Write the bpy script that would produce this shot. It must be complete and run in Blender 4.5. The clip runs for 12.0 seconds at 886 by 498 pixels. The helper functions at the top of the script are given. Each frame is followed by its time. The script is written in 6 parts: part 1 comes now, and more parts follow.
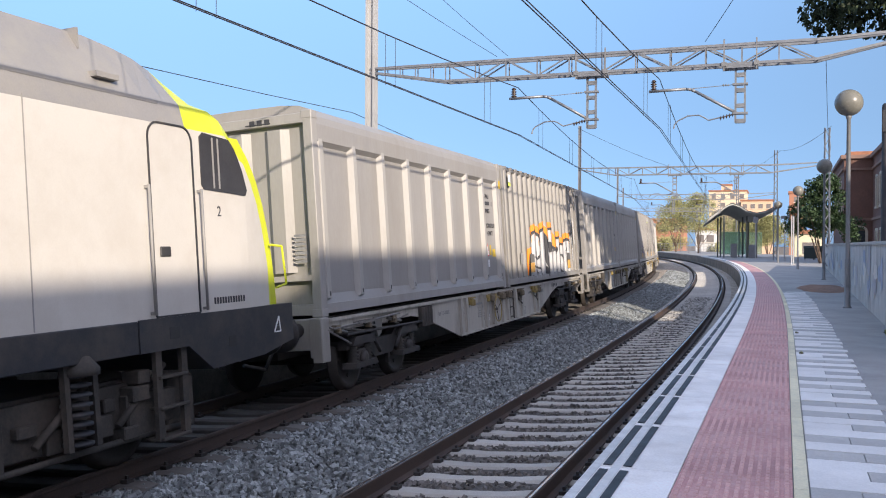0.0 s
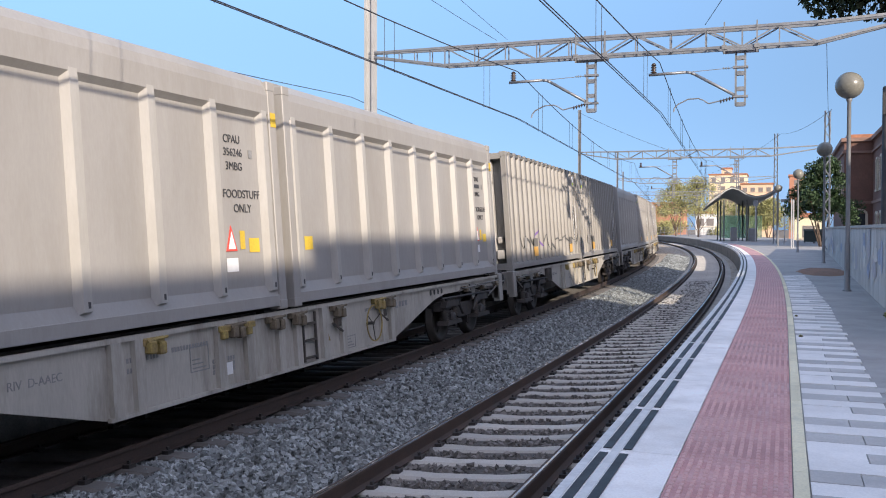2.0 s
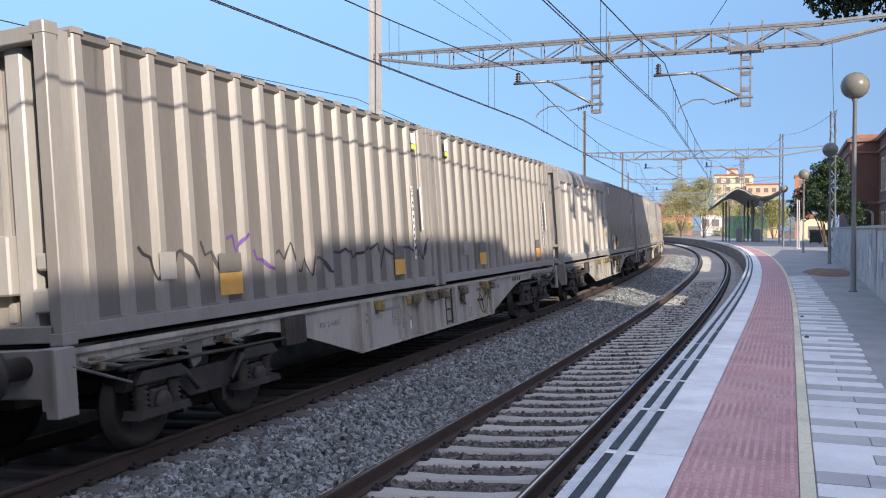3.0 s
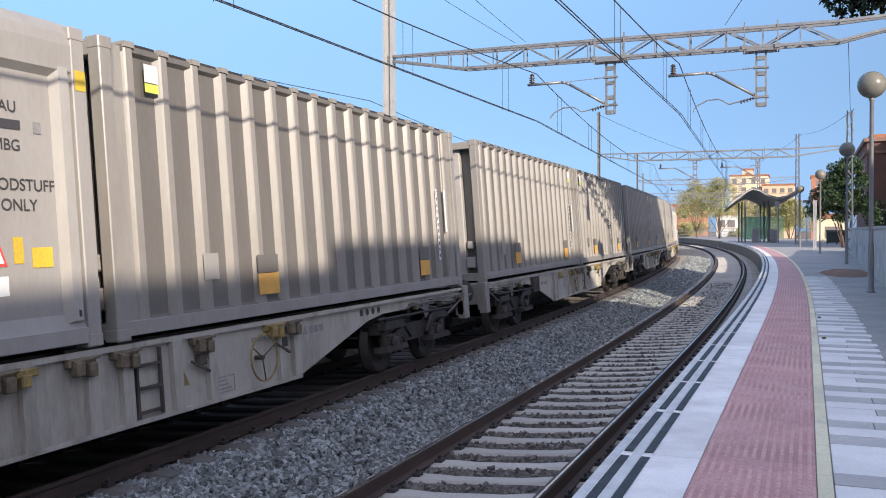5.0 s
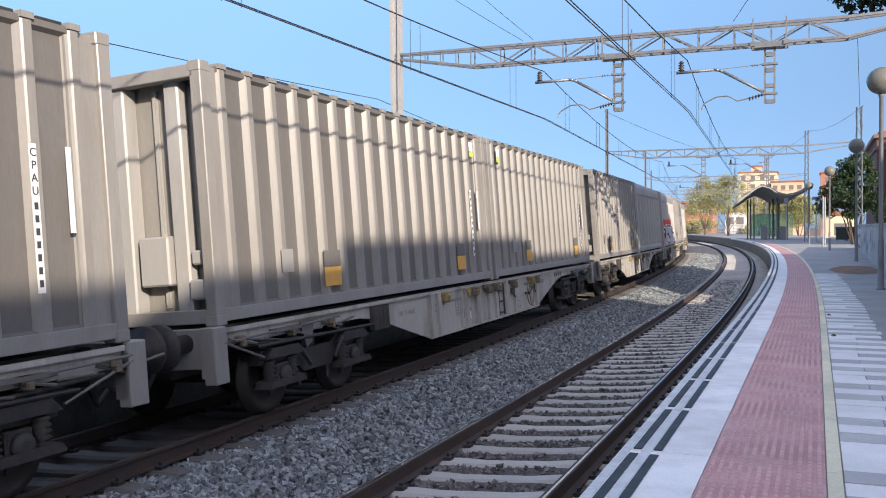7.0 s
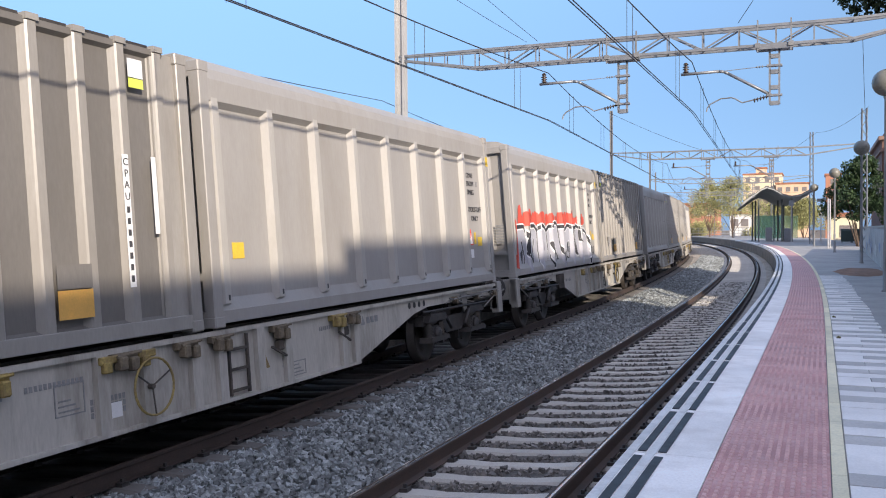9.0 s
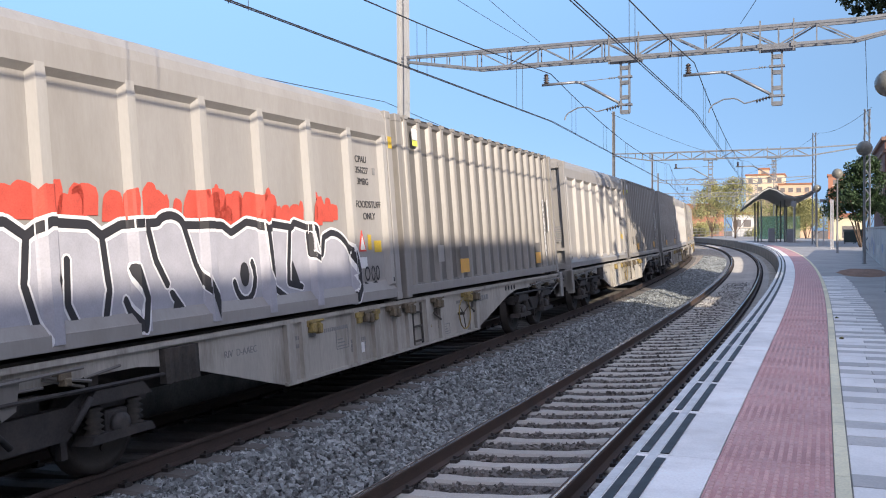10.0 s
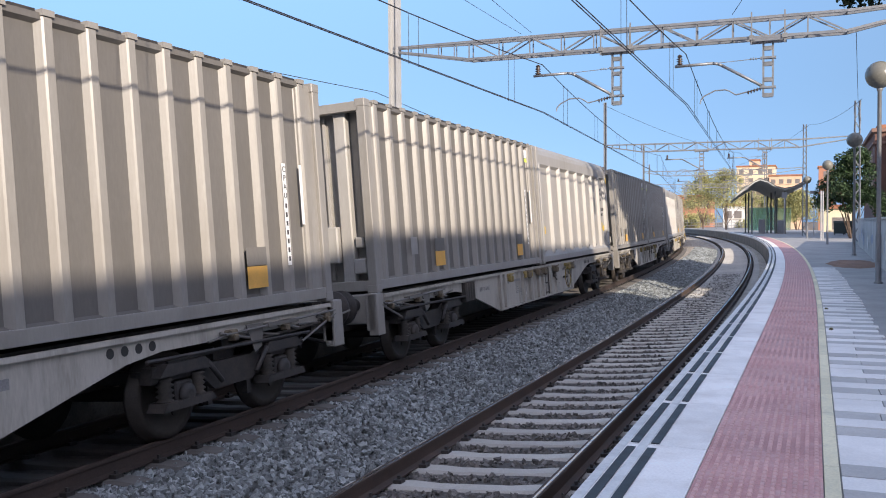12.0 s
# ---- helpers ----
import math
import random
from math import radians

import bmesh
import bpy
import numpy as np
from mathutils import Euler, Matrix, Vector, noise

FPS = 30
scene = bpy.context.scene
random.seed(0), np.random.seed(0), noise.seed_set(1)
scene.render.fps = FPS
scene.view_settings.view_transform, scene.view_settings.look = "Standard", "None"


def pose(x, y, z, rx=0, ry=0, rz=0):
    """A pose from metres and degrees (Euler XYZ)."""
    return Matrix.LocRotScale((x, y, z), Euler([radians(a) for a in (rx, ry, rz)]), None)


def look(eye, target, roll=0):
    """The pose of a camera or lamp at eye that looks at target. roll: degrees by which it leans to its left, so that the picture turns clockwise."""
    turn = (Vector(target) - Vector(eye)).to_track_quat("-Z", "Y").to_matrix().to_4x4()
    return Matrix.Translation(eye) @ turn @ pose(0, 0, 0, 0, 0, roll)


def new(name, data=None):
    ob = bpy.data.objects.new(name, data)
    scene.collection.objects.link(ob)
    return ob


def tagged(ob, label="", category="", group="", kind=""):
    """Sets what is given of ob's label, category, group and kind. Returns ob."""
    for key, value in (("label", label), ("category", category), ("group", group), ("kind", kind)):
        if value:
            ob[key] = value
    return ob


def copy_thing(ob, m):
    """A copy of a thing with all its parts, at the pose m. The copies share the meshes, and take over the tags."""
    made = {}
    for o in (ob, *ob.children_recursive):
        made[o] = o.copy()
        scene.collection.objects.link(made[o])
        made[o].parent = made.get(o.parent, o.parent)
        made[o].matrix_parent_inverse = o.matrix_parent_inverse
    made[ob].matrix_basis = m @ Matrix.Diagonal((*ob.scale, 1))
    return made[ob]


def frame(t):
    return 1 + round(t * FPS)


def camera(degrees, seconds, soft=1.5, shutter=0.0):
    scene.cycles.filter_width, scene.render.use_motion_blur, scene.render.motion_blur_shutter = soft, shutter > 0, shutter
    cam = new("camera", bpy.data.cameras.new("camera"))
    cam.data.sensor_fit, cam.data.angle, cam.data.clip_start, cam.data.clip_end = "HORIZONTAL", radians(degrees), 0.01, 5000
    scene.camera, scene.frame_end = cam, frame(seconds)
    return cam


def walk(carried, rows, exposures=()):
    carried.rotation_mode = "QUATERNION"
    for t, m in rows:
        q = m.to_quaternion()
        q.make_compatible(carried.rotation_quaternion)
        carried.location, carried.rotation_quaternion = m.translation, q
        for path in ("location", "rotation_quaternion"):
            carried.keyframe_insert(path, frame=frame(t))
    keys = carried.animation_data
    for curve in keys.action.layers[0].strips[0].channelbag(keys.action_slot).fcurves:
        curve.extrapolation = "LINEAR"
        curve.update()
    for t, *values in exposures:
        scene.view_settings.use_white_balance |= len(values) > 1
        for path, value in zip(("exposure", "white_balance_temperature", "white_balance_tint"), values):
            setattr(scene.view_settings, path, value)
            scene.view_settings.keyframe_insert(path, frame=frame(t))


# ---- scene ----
# A pinhole camera held by hand on the platform: it only turns a little.
cam = camera(52.2, 12.0, soft=1.05, shutter=0.0)
EYE = (0.0, 0.0, 2.2)


def aim(yaw, down, lean):
    """Camera pose: degrees to the left of the track, below the horizon, leaning to the right."""
    return Matrix.Translation(EYE) @ pose(0, 0, 0, 0, 0, yaw) @ pose(0, 0, 0, 90 - down) @ pose(0, 0, 0, 0, 0, -lean)


walk(cam, [
    (0.0, aim(20.689, 0.36, -0.292)), (0.5, aim(20.684, 0.775, -0.195)), (1.0, aim(20.676, 1.098, -0.141)),
    (1.5, aim(20.645, 1.276, -0.058)), (2.0, aim(20.681, 1.334, -0.083)), (2.5, aim(20.8, 1.289, 0.0)),
    (3.0, aim(20.995, 1.255, 0.029)), (5.0, aim(21.909, 1.144, 0.236)), (5.5, aim(22.082, 1.147, 0.286)),
    (6.0, aim(22.234, 1.172, 0.36)), (6.5, aim(22.348, 1.214, 0.406)), (7.0, aim(22.417, 1.264, 0.413)),
    (9.0, aim(22.684, 1.159, 0.37)), (9.5, aim(22.776, 1.104, 0.359)), (10.0, aim(22.831, 1.103, 0.394)),
    (10.5, aim(22.882, 1.187, 0.42)), (11.0, aim(22.856, 1.297, 0.472)), (11.5, aim(22.632, 1.45, 0.474)),
    (12.0, aim(22.297, 1.675, 0.345)),
], exposures=[(0.0, 0.32, 6900, 14), (12.0, 0.32, 6900, 14)])

# ---- light ----
SUN_FROM = Vector((0.74, -0.67, 0.377)).normalized()
SKY = bpy.data.worlds.new("sky")
scene.world = SKY
SKY.use_nodes = True
_n = SKY.node_tree.nodes
_sky = _n.new("ShaderNodeTexSky")
_sky.sky_type, _sky.sun_disc = "NISHITA", False
_sky.sun_elevation = math.asin(SUN_FROM.z)
_sky.sun_rotation = math.atan2(SUN_FROM.x, SUN_FROM.y)
_sky.air_density, _sky.dust_density, _sky.ozone_density = 1.0, 0.6, 2.0
_n["Background"].inputs["Strength"].default_value = 0.19
_l = SKY.node_tree.links
# an even, clear blue: part of the sky's own hue gives way to one tint
_bw = _n.new("ShaderNodeRGBToBW")
_tint = _n.new("ShaderNodeMix")
_tint.data_type, _tint.blend_type = "RGBA", "MULTIPLY"
_tint.inputs[0].default_value = 1.0
# deep blue away from the sun, paler and whiter towards it
_way, _near, _hue = _n.new("ShaderNodeVectorMath"), _n.new("ShaderNodeMapRange"), _n.new("ShaderNodeMix")
_way.operation, _hue.data_type, _near.interpolation_type = "DOT_PRODUCT", "RGBA", "SMOOTHSTEP"
_way.inputs[1].default_value = SUN_FROM
_near.inputs[1].default_value, _near.inputs[2].default_value = -0.75, 0.55
_hue.inputs[6].default_value, _hue.inputs[7].default_value = (0.42, 0.88, 1.62, 1), (0.56, 0.58, 0.76, 1)
_even = _n.new("ShaderNodeMix")
_even.data_type = "RGBA"
_even.inputs[0].default_value = 0.85
# sky dimmed low down and boosted overhead, to brighten the shaded ground
_dir, _split, _rise = _n.new("ShaderNodeTexCoord"), _n.new("ShaderNodeSeparateXYZ"), _n.new("ShaderNodeMapRange")
_rise.interpolation_type = "SMOOTHSTEP"
_rise.inputs[1].default_value, _rise.inputs[2].default_value = 0.05, 1.0
_rise.inputs[3].default_value, _rise.inputs[4].default_value = 0.49, 3.7
_lift = _n.new("ShaderNodeMix")
_lift.data_type, _lift.blend_type = "RGBA", "MULTIPLY"
_lift.inputs[0].default_value = 1.0
_l.new(_sky.outputs[0], _bw.inputs[0])
_l.new(_bw.outputs[0], _tint.inputs[6])
_l.new(_dir.outputs["Generated"], _way.inputs[0])
_l.new(_way.outputs["Value"], _near.inputs[0])
_l.new(_near.outputs[0], _hue.inputs[0])
_l.new(_hue.outputs[2], _tint.inputs[7])
_l.new(_sky.outputs[0], _even.inputs[6])
_l.new(_tint.outputs[2], _even.inputs[7])
_l.new(_dir.outputs["Generated"], _split.inputs[0])
_l.new(_split.outputs["Z"], _rise.inputs[0])
_l.new(_even.outputs[2], _lift.inputs[6])
_l.new(_rise.outputs[0], _lift.inputs[7])
_l.new(_lift.outputs[2], _n["Background"].inputs["Color"])
sun = new("sun", bpy.data.lights.new("sun", "SUN"))
sun.data.energy, sun.data.angle, sun.data.color = 4.5, radians(0.53), (1.0, 0.92, 0.80)
sun.matrix_world = look(SUN_FROM * 100, (0, 0, 0))


# ---- materials ----
def material(name, color, rough=0.7, metal=0.0, vary=0.12, scale=6.0, fine=60.0, bump=0.15, dirt=None, dirt_amount=0.0,
             dirt_scale=1.5, stretch=(1, 1, 1), island=0.0, objects=0.0, bump_size=0.004):
    """A surface with broad stains, fine grain and relief, in object space at real size."""
    m = bpy.data.materials.new(name)
    m.use_nodes = True
    nt, N = m.node_tree, m.node_tree.nodes
    b = N["Principled BSDF"]
    b.inputs["Roughness"].default_value, b.inputs["Metallic"].default_value = rough, metal
    co = N.new("ShaderNodeTexCoord")
    mp = N.new("ShaderNodeMapping")
    mp.inputs["Scale"].default_value = stretch
    nt.links.new(co.outputs["Object"], mp.inputs["Vector"])

    def noise_tex(sc, detail, rg=0.6):
        n = N.new("ShaderNodeTexNoise")
        n.inputs["Scale"].default_value, n.inputs["Detail"].default_value = sc, detail
        n.inputs["Roughness"].default_value = rg
        nt.links.new(mp.outputs[0], n.inputs["Vector"])
        return n.outputs["Fac"]

    def remap(v, lo, hi, a=0.3, c=0.7):
        r = N.new("ShaderNodeMapRange")
        r.inputs[1].default_value, r.inputs[2].default_value = a, c
        r.inputs[3].default_value, r.inputs[4].default_value = lo, hi
        nt.links.new(v, r.inputs[0])
        return r.outputs[0]

    def times(a, c):
        k = N.new("ShaderNodeMath")
        k.operation = "MULTIPLY"
        nt.links.new(a, k.inputs[0]), nt.links.new(c, k.inputs[1])
        return k.outputs[0]

    broad, grain = noise_tex(scale, 4), noise_tex(fine, 3)
    value = times(remap(broad, 1 - vary, 1 + vary), remap(grain, 1 - vary * 0.8, 1 + vary * 0.8))
    if island:
        g = N.new("ShaderNodeNewGeometry")
        value = times(value, remap(g.outputs["Random Per Island"], 1 - island, 1 + island, 0, 1))
    if objects:
        o = N.new("ShaderNodeObjectInfo")
        value = times(value, remap(o.outputs["Random"], 1 - objects, 1 + objects, 0, 1))
    mix = N.new("ShaderNodeMix")
    mix.data_type, mix.blend_type = "RGBA", "MULTIPLY"
    mix.inputs[0].default_value = 1.0
    mix.inputs[6].default_value = (*color, 1)
    nt.links.new(value, mix.inputs[7])
    out = mix.outputs[2]
    if dirt:
        d = N.new("ShaderNodeMix")
        d.data_type = "RGBA"
        nt.links.new(remap(noise_tex(dirt_scale, 6, 0.7), 0, dirt_amount, 0.45, 0.7), d.inputs[0])
        nt.links.new(out, d.inputs[6])
        d.inputs[7].default_value = (*dirt, 1)
        out = d.outputs[2]
    nt.links.new(out, b.inputs["Base Color"])
    if bump:
        bm_ = N.new("ShaderNodeBump")
        bm_.inputs["Strength"].default_value, bm_.inputs["Distance"].default_value = bump, bump_size
        nt.links.new(grain, bm_.inputs["Height"])
        nt.links.new(bm_.outputs[0], b.inputs["Normal"])
    nt.links.new(remap(broad, max(rough - 0.1, 0.02), min(rough + 0.1, 1)), b.inputs["Roughness"])
    return m


def glass(name, tint=(0.8, 0.9, 0.88), rough=0.02, mix=0.0):
    m = bpy.data.materials.new(name)
    m.use_nodes = True
    b = m.node_tree.nodes["Principled BSDF"]
    b.inputs["Base Color"].default_value = (*tint, 1)
    b.inputs["Roughness"].default_value = rough
    b.inputs["Transmission Weight"].default_value = 1.0 - mix
    b.inputs["IOR"].default_value = 1.45
    return m


M = dict(
    ballast=material("ballast", (0.085, 0.085, 0.085), 0.9, vary=0.45, scale=9, fine=26, bump=0.8, bump_size=0.02),
    stone=material("stone", (0.24, 0.262, 0.265), 0.85, vary=0.25, scale=5, fine=80, island=0.55),
    stone_dark=material("dark_stone", (0.15, 0.14, 0.13), 0.9, vary=0.25, scale=5, fine=80, island=0.55),
    lock_brown=material("grimy_brown_steel", (0.17, 0.135, 0.09), 0.75, vary=0.3, scale=9, fine=40, dirt=(0.08, 0.065, 0.05), dirt_amount=0.8, dirt_scale=7),
    rusty_yellow=material("rusty_yellow", (0.30, 0.225, 0.075), 0.75, vary=0.3, scale=9, fine=40, dirt=(0.2, 0.13, 0.07), dirt_amount=0.8, dirt_scale=8),
    ballast_dark=material("dark_ballast", (0.10, 0.092, 0.085), 0.9, vary=0.4, scale=9, fine=26, bump=0.8, bump_size=0.02),
    ballast_brown=material("sandy_ballast", (0.46, 0.40, 0.33), 0.95, vary=0.5, scale=3.0, fine=14, bump=1.0, bump_size=0.07, dirt=(0.3, 0.25, 0.2), dirt_amount=0.7, dirt_scale=1.0),
    red_rib=material("worn_red_rib", (0.70, 0.43, 0.41), 0.8, vary=0.12, scale=2, fine=50, dirt=(0.50, 0.27, 0.26), dirt_amount=0.8, dirt_scale=3),
    wall_spray=material("faded_spray", (0.36, 0.40, 0.50), 0.9, vary=0.2, scale=3),
    wall_pale=material("pale_overpaint", (0.66, 0.64, 0.60), 0.9, vary=0.15, scale=2),
    sand=material("sand", (0.50, 0.40, 0.28), 0.95, vary=0.2, scale=2, fine=60, bump=0.6, bump_size=0.02),
    earth=material("earth", (0.19, 0.15, 0.11), 0.95, vary=0.3, scale=0.4, fine=20, bump=0.6, bump_size=0.03),
    concrete=material("concrete", (0.52, 0.50, 0.46), 0.85, vary=0.18, scale=3, fine=70, dirt=(0.26, 0.23, 0.2), dirt_amount=0.5, objects=0.12),
    # darker copy of concrete: the shade under the train is in the colour
    concrete_dark=material("shaded_concrete", (0.16, 0.15, 0.14), 0.85, vary=0.2, scale=3, fine=70, dirt=(0.07, 0.06, 0.05), dirt_amount=0.6, objects=0.12),
    spray_violet=material("spray_violet", (0.13, 0.06, 0.25), 0.6, vary=0.1),
    rail=material("rusty_rail", (0.075, 0.05, 0.04), 0.75, vary=0.3, scale=3, fine=80),
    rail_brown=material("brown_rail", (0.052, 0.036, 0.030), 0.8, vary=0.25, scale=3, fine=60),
    # head browned and dulled in place of the dark underside it would mirror
    rail_dull=material("darkened_rail_head", (0.10, 0.075, 0.06), 0.6, metal=0.3, vary=0.2, scale=3, fine=60),
    rail_top=material("rail_head", (0.55, 0.55, 0.56), 0.22, metal=1.0, vary=0.1, scale=2, fine=40, bump=0.02),
    coping=material("coping", (0.92, 0.89, 0.86), 0.8, vary=0.1, scale=1.5, fine=60, dirt=(0.66, 0.61, 0.57), dirt_amount=0.6, dirt_scale=2.5, objects=0.06),
    red_tile=material("red_tile", (0.56, 0.29, 0.275), 0.8, vary=0.16, scale=1.2, fine=70, dirt=(0.68, 0.52, 0.51), dirt_amount=0.6, dirt_scale=2.4, objects=0.12),
    yellow_kerb=material("yellow_kerb", (0.82, 0.74, 0.52), 0.85, vary=0.12, scale=2, fine=60, dirt=(0.5, 0.47, 0.36), dirt_amount=0.6, dirt_scale=4, objects=0.08),
    paver_light=material("paver_light", (0.82, 0.79, 0.76), 0.8, vary=0.08, scale=2, fine=70, dirt=(0.62, 0.59, 0.56), dirt_amount=0.5, objects=0.05),
    paver_grey=material("paver_grey", (0.50, 0.48, 0.46), 0.85, vary=0.12, scale=2, fine=70, dirt=(0.36, 0.36, 0.36), dirt_amount=0.5, objects=0.08),
    asphalt=material("asphalt", (0.33, 0.32, 0.31), 0.9, vary=0.16, scale=0.8, fine=90, bump=0.5, dirt=(0.48, 0.47, 0.455), dirt_amount=0.6, dirt_scale=0.7),
    black_rubber=material("black_rubber", (0.02, 0.02, 0.022), 0.6, vary=0.2),
    white_paint=material("white_paint", (0.72, 0.72, 0.71), 0.7, vary=0.06, scale=2, dirt=(0.4, 0.4, 0.4), dirt_amount=0.6, dirt_scale=6),
    face=material("platform_wall", (0.26, 0.23, 0.2), 0.9, vary=0.25, scale=1.2, fine=30, dirt=(0.1, 0.09, 0.08), dirt_amount=0.8),
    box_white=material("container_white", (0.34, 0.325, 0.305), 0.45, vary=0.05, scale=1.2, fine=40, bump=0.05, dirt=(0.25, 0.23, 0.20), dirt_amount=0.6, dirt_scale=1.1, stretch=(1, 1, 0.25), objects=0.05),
    # darker than rib_grey, so colour deepens the recesses between the ribs
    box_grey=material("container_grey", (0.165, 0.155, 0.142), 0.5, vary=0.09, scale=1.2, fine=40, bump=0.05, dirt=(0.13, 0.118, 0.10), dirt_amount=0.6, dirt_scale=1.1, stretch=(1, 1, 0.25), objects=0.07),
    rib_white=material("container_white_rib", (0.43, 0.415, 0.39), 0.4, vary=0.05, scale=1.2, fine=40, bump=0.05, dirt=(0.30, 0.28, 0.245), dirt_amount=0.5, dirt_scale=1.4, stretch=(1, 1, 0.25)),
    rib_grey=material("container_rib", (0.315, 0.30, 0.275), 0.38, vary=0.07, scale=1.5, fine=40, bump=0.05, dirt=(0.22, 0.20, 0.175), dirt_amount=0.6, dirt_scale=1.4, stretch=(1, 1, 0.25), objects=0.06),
    wagon=material("wagon_grey", (0.47, 0.445, 0.395), 0.7, vary=0.09, scale=1.5, fine=40, stretch=(1, 1, 0.22), dirt=(0.12, 0.10, 0.075), dirt_amount=0.8, dirt_scale=1.5, objects=0.1),
    wagon_dark=material("wagon_dark", (0.05, 0.045, 0.04), 0.8, vary=0.25, scale=3, fine=40, dirt=(0.14, 0.11, 0.085), dirt_amount=0.6),
    steel_dark=material("steel_dark", (0.034, 0.031, 0.03), 0.65, vary=0.3, scale=4, fine=40, dirt=(0.08, 0.066, 0.055), dirt_amount=0.6, dirt_scale=3),
    wheel_rim=material("wheel_steel", (0.05, 0.042, 0.036), 0.6, metal=0.3, vary=0.2),
    yellow=material("yellow_paint", (0.72, 0.50, 0.05), 0.6, vary=0.15, scale=6, dirt=(0.3, 0.2, 0.05), dirt_amount=0.6),
    orange=material("orange_plate", (0.78, 0.43, 0.10), 0.6, vary=0.08),
    lime=material("lime_yellow", (0.62, 0.67, 0.03), 0.4, vary=0.04, bump=0.02, dirt=(0.45, 0.47, 0.12), dirt_amount=0.3),
    loco_white=material("loco_white", (0.60, 0.57, 0.515), 0.4, vary=0.03, scale=0.8, bump=0.02, dirt=(0.47, 0.42, 0.355), dirt_amount=0.45, dirt_scale=1.0),
    loco_grey=material("loco_grey", (0.27, 0.26, 0.25), 0.5, vary=0.08, scale=1, bump=0.04, dirt=(0.36, 0.33, 0.27), dirt_amount=0.6, dirt_scale=1.2),
    loco_dark=material("loco_dark", (0.028, 0.03, 0.035), 0.6, vary=0.2, scale=2, dirt=(0.1, 0.085, 0.07), dirt_amount=0.6),
    seam=material("seam", (0.04, 0.04, 0.04), 0.8, vary=0.1),
    ink=material("ink", (0.05, 0.05, 0.055), 0.7, vary=0.1),
    ink_faint=material("worn_ink", (0.24, 0.24, 0.24), 0.7, vary=0.2),
    label_white=material("label_white", (0.80, 0.80, 0.79), 0.6, vary=0.05),
    label_green=material("label_green", (0.62, 0.72, 0.12), 0.6, vary=0.05),
    label_red=material("label_red", (0.70, 0.08, 0.06), 0.6, vary=0.05),
    spray_orange=material("spray_orange", (0.90, 0.27, 0.02), 0.6, vary=0.1),
    spray_silver=material("spray_silver", (0.42, 0.42, 0.42), 0.45, metal=0.3, vary=0.1),
    spray_black=material("spray_black", (0.03, 0.03, 0.035), 0.6, vary=0.1),
    spray_red=material("spray_red", (0.62, 0.09, 0.06), 0.7, vary=0.15),
    spray_grey=material("spray_grey", (0.42, 0.42, 0.46), 0.6, vary=0.08),
    galvanised=material("galvanised", (0.25, 0.265, 0.285), 0.45, metal=0.35, vary=0.12, scale=5, fine=40, dirt=(0.19, 0.195, 0.2), dirt_amount=0.5),
    mast_white=material("mast_paint", (0.42, 0.42, 0.41), 0.6, vary=0.08, scale=1, dirt=(0.35, 0.33, 0.3), dirt_amount=0.5),
    wire=material("wire", (0.035, 0.035, 0.04), 0.6, vary=0.1, bump=0),
    insulator=material("insulator", (0.05, 0.032, 0.025), 0.3, vary=0.1),
    lamp_pole=material("lamp_pole", (0.23, 0.235, 0.24), 0.55, metal=0.3, vary=0.12, scale=3),
    globe=material("lamp_globe", (0.20, 0.195, 0.165), 0.25, vary=0.08, scale=3, bump=0.02, dirt=(0.15, 0.14, 0.11), dirt_amount=0.6),
    wall=material("plaster_wall", (0.56, 0.55, 0.53), 0.9, vary=0.12, scale=1.0, fine=30, dirt=(0.22, 0.21, 0.2), dirt_amount=0.8, dirt_scale=1.2, stretch=(1, 1, 0.35)),
    brick=material("brick", (0.22, 0.12, 0.095), 0.9, vary=0.2, scale=0.8, fine=12, bump=0.4, bump_size=0.01, dirt=(0.15, 0.095, 0.08), dirt_amount=0.6, objects=0.15, island=0.12),
    brick_trim=material("brick_trim", (0.27, 0.17, 0.135), 0.9, vary=0.12, scale=1),
    cream=material("cream_trim", (0.62, 0.56, 0.46), 0.85, vary=0.1, scale=1),
    pane=material("dark_pane", (0.03, 0.035, 0.04), 0.1, vary=0.1, bump=0),
    far_pane=material("far_pane", (0.22, 0.20, 0.19), 0.3, vary=0.2, bump=0),
    soil=material("soil", (0.27, 0.155, 0.105), 0.95, vary=0.25, scale=3, fine=40, bump=0.8, bump_size=0.02),
    bark=material("bark", (0.14, 0.1, 0.075), 0.95, vary=0.3, scale=6, fine=40, bump=0.8, bump_size=0.02),
    leaf_dark=material("leaf_dark", (0.035, 0.07, 0.025), 0.7, vary=0.2, island=0.5, bump=0),
    leaf_olive=material("leaf_olive", (0.36, 0.35, 0.15), 0.75, vary=0.2, island=0.5, bump=0),
    leaf_pine=material("leaf_pine", (0.035, 0.055, 0.022), 0.75, vary=0.2, island=0.5, bump=0),
    apt_cream=material("apartment_cream", (0.82, 0.66, 0.47), 0.9, vary=0.06, scale=0.2, fine=8),
    apt_orange=material("apartment_orange", (0.76, 0.52, 0.36), 0.9, vary=0.1, scale=0.2, fine=8),
    apt_red=material("apartment_red", (0.48, 0.23, 0.15), 0.9, vary=0.1, scale=0.2, fine=8),
    tile_roof=material("tile_roof", (0.38, 0.17, 0.1), 0.9, vary=0.2, scale=1, fine=12),
    canopy=material("canopy_metal", (0.14, 0.15, 0.14), 0.5, metal=0.2, vary=0.15, scale=1),
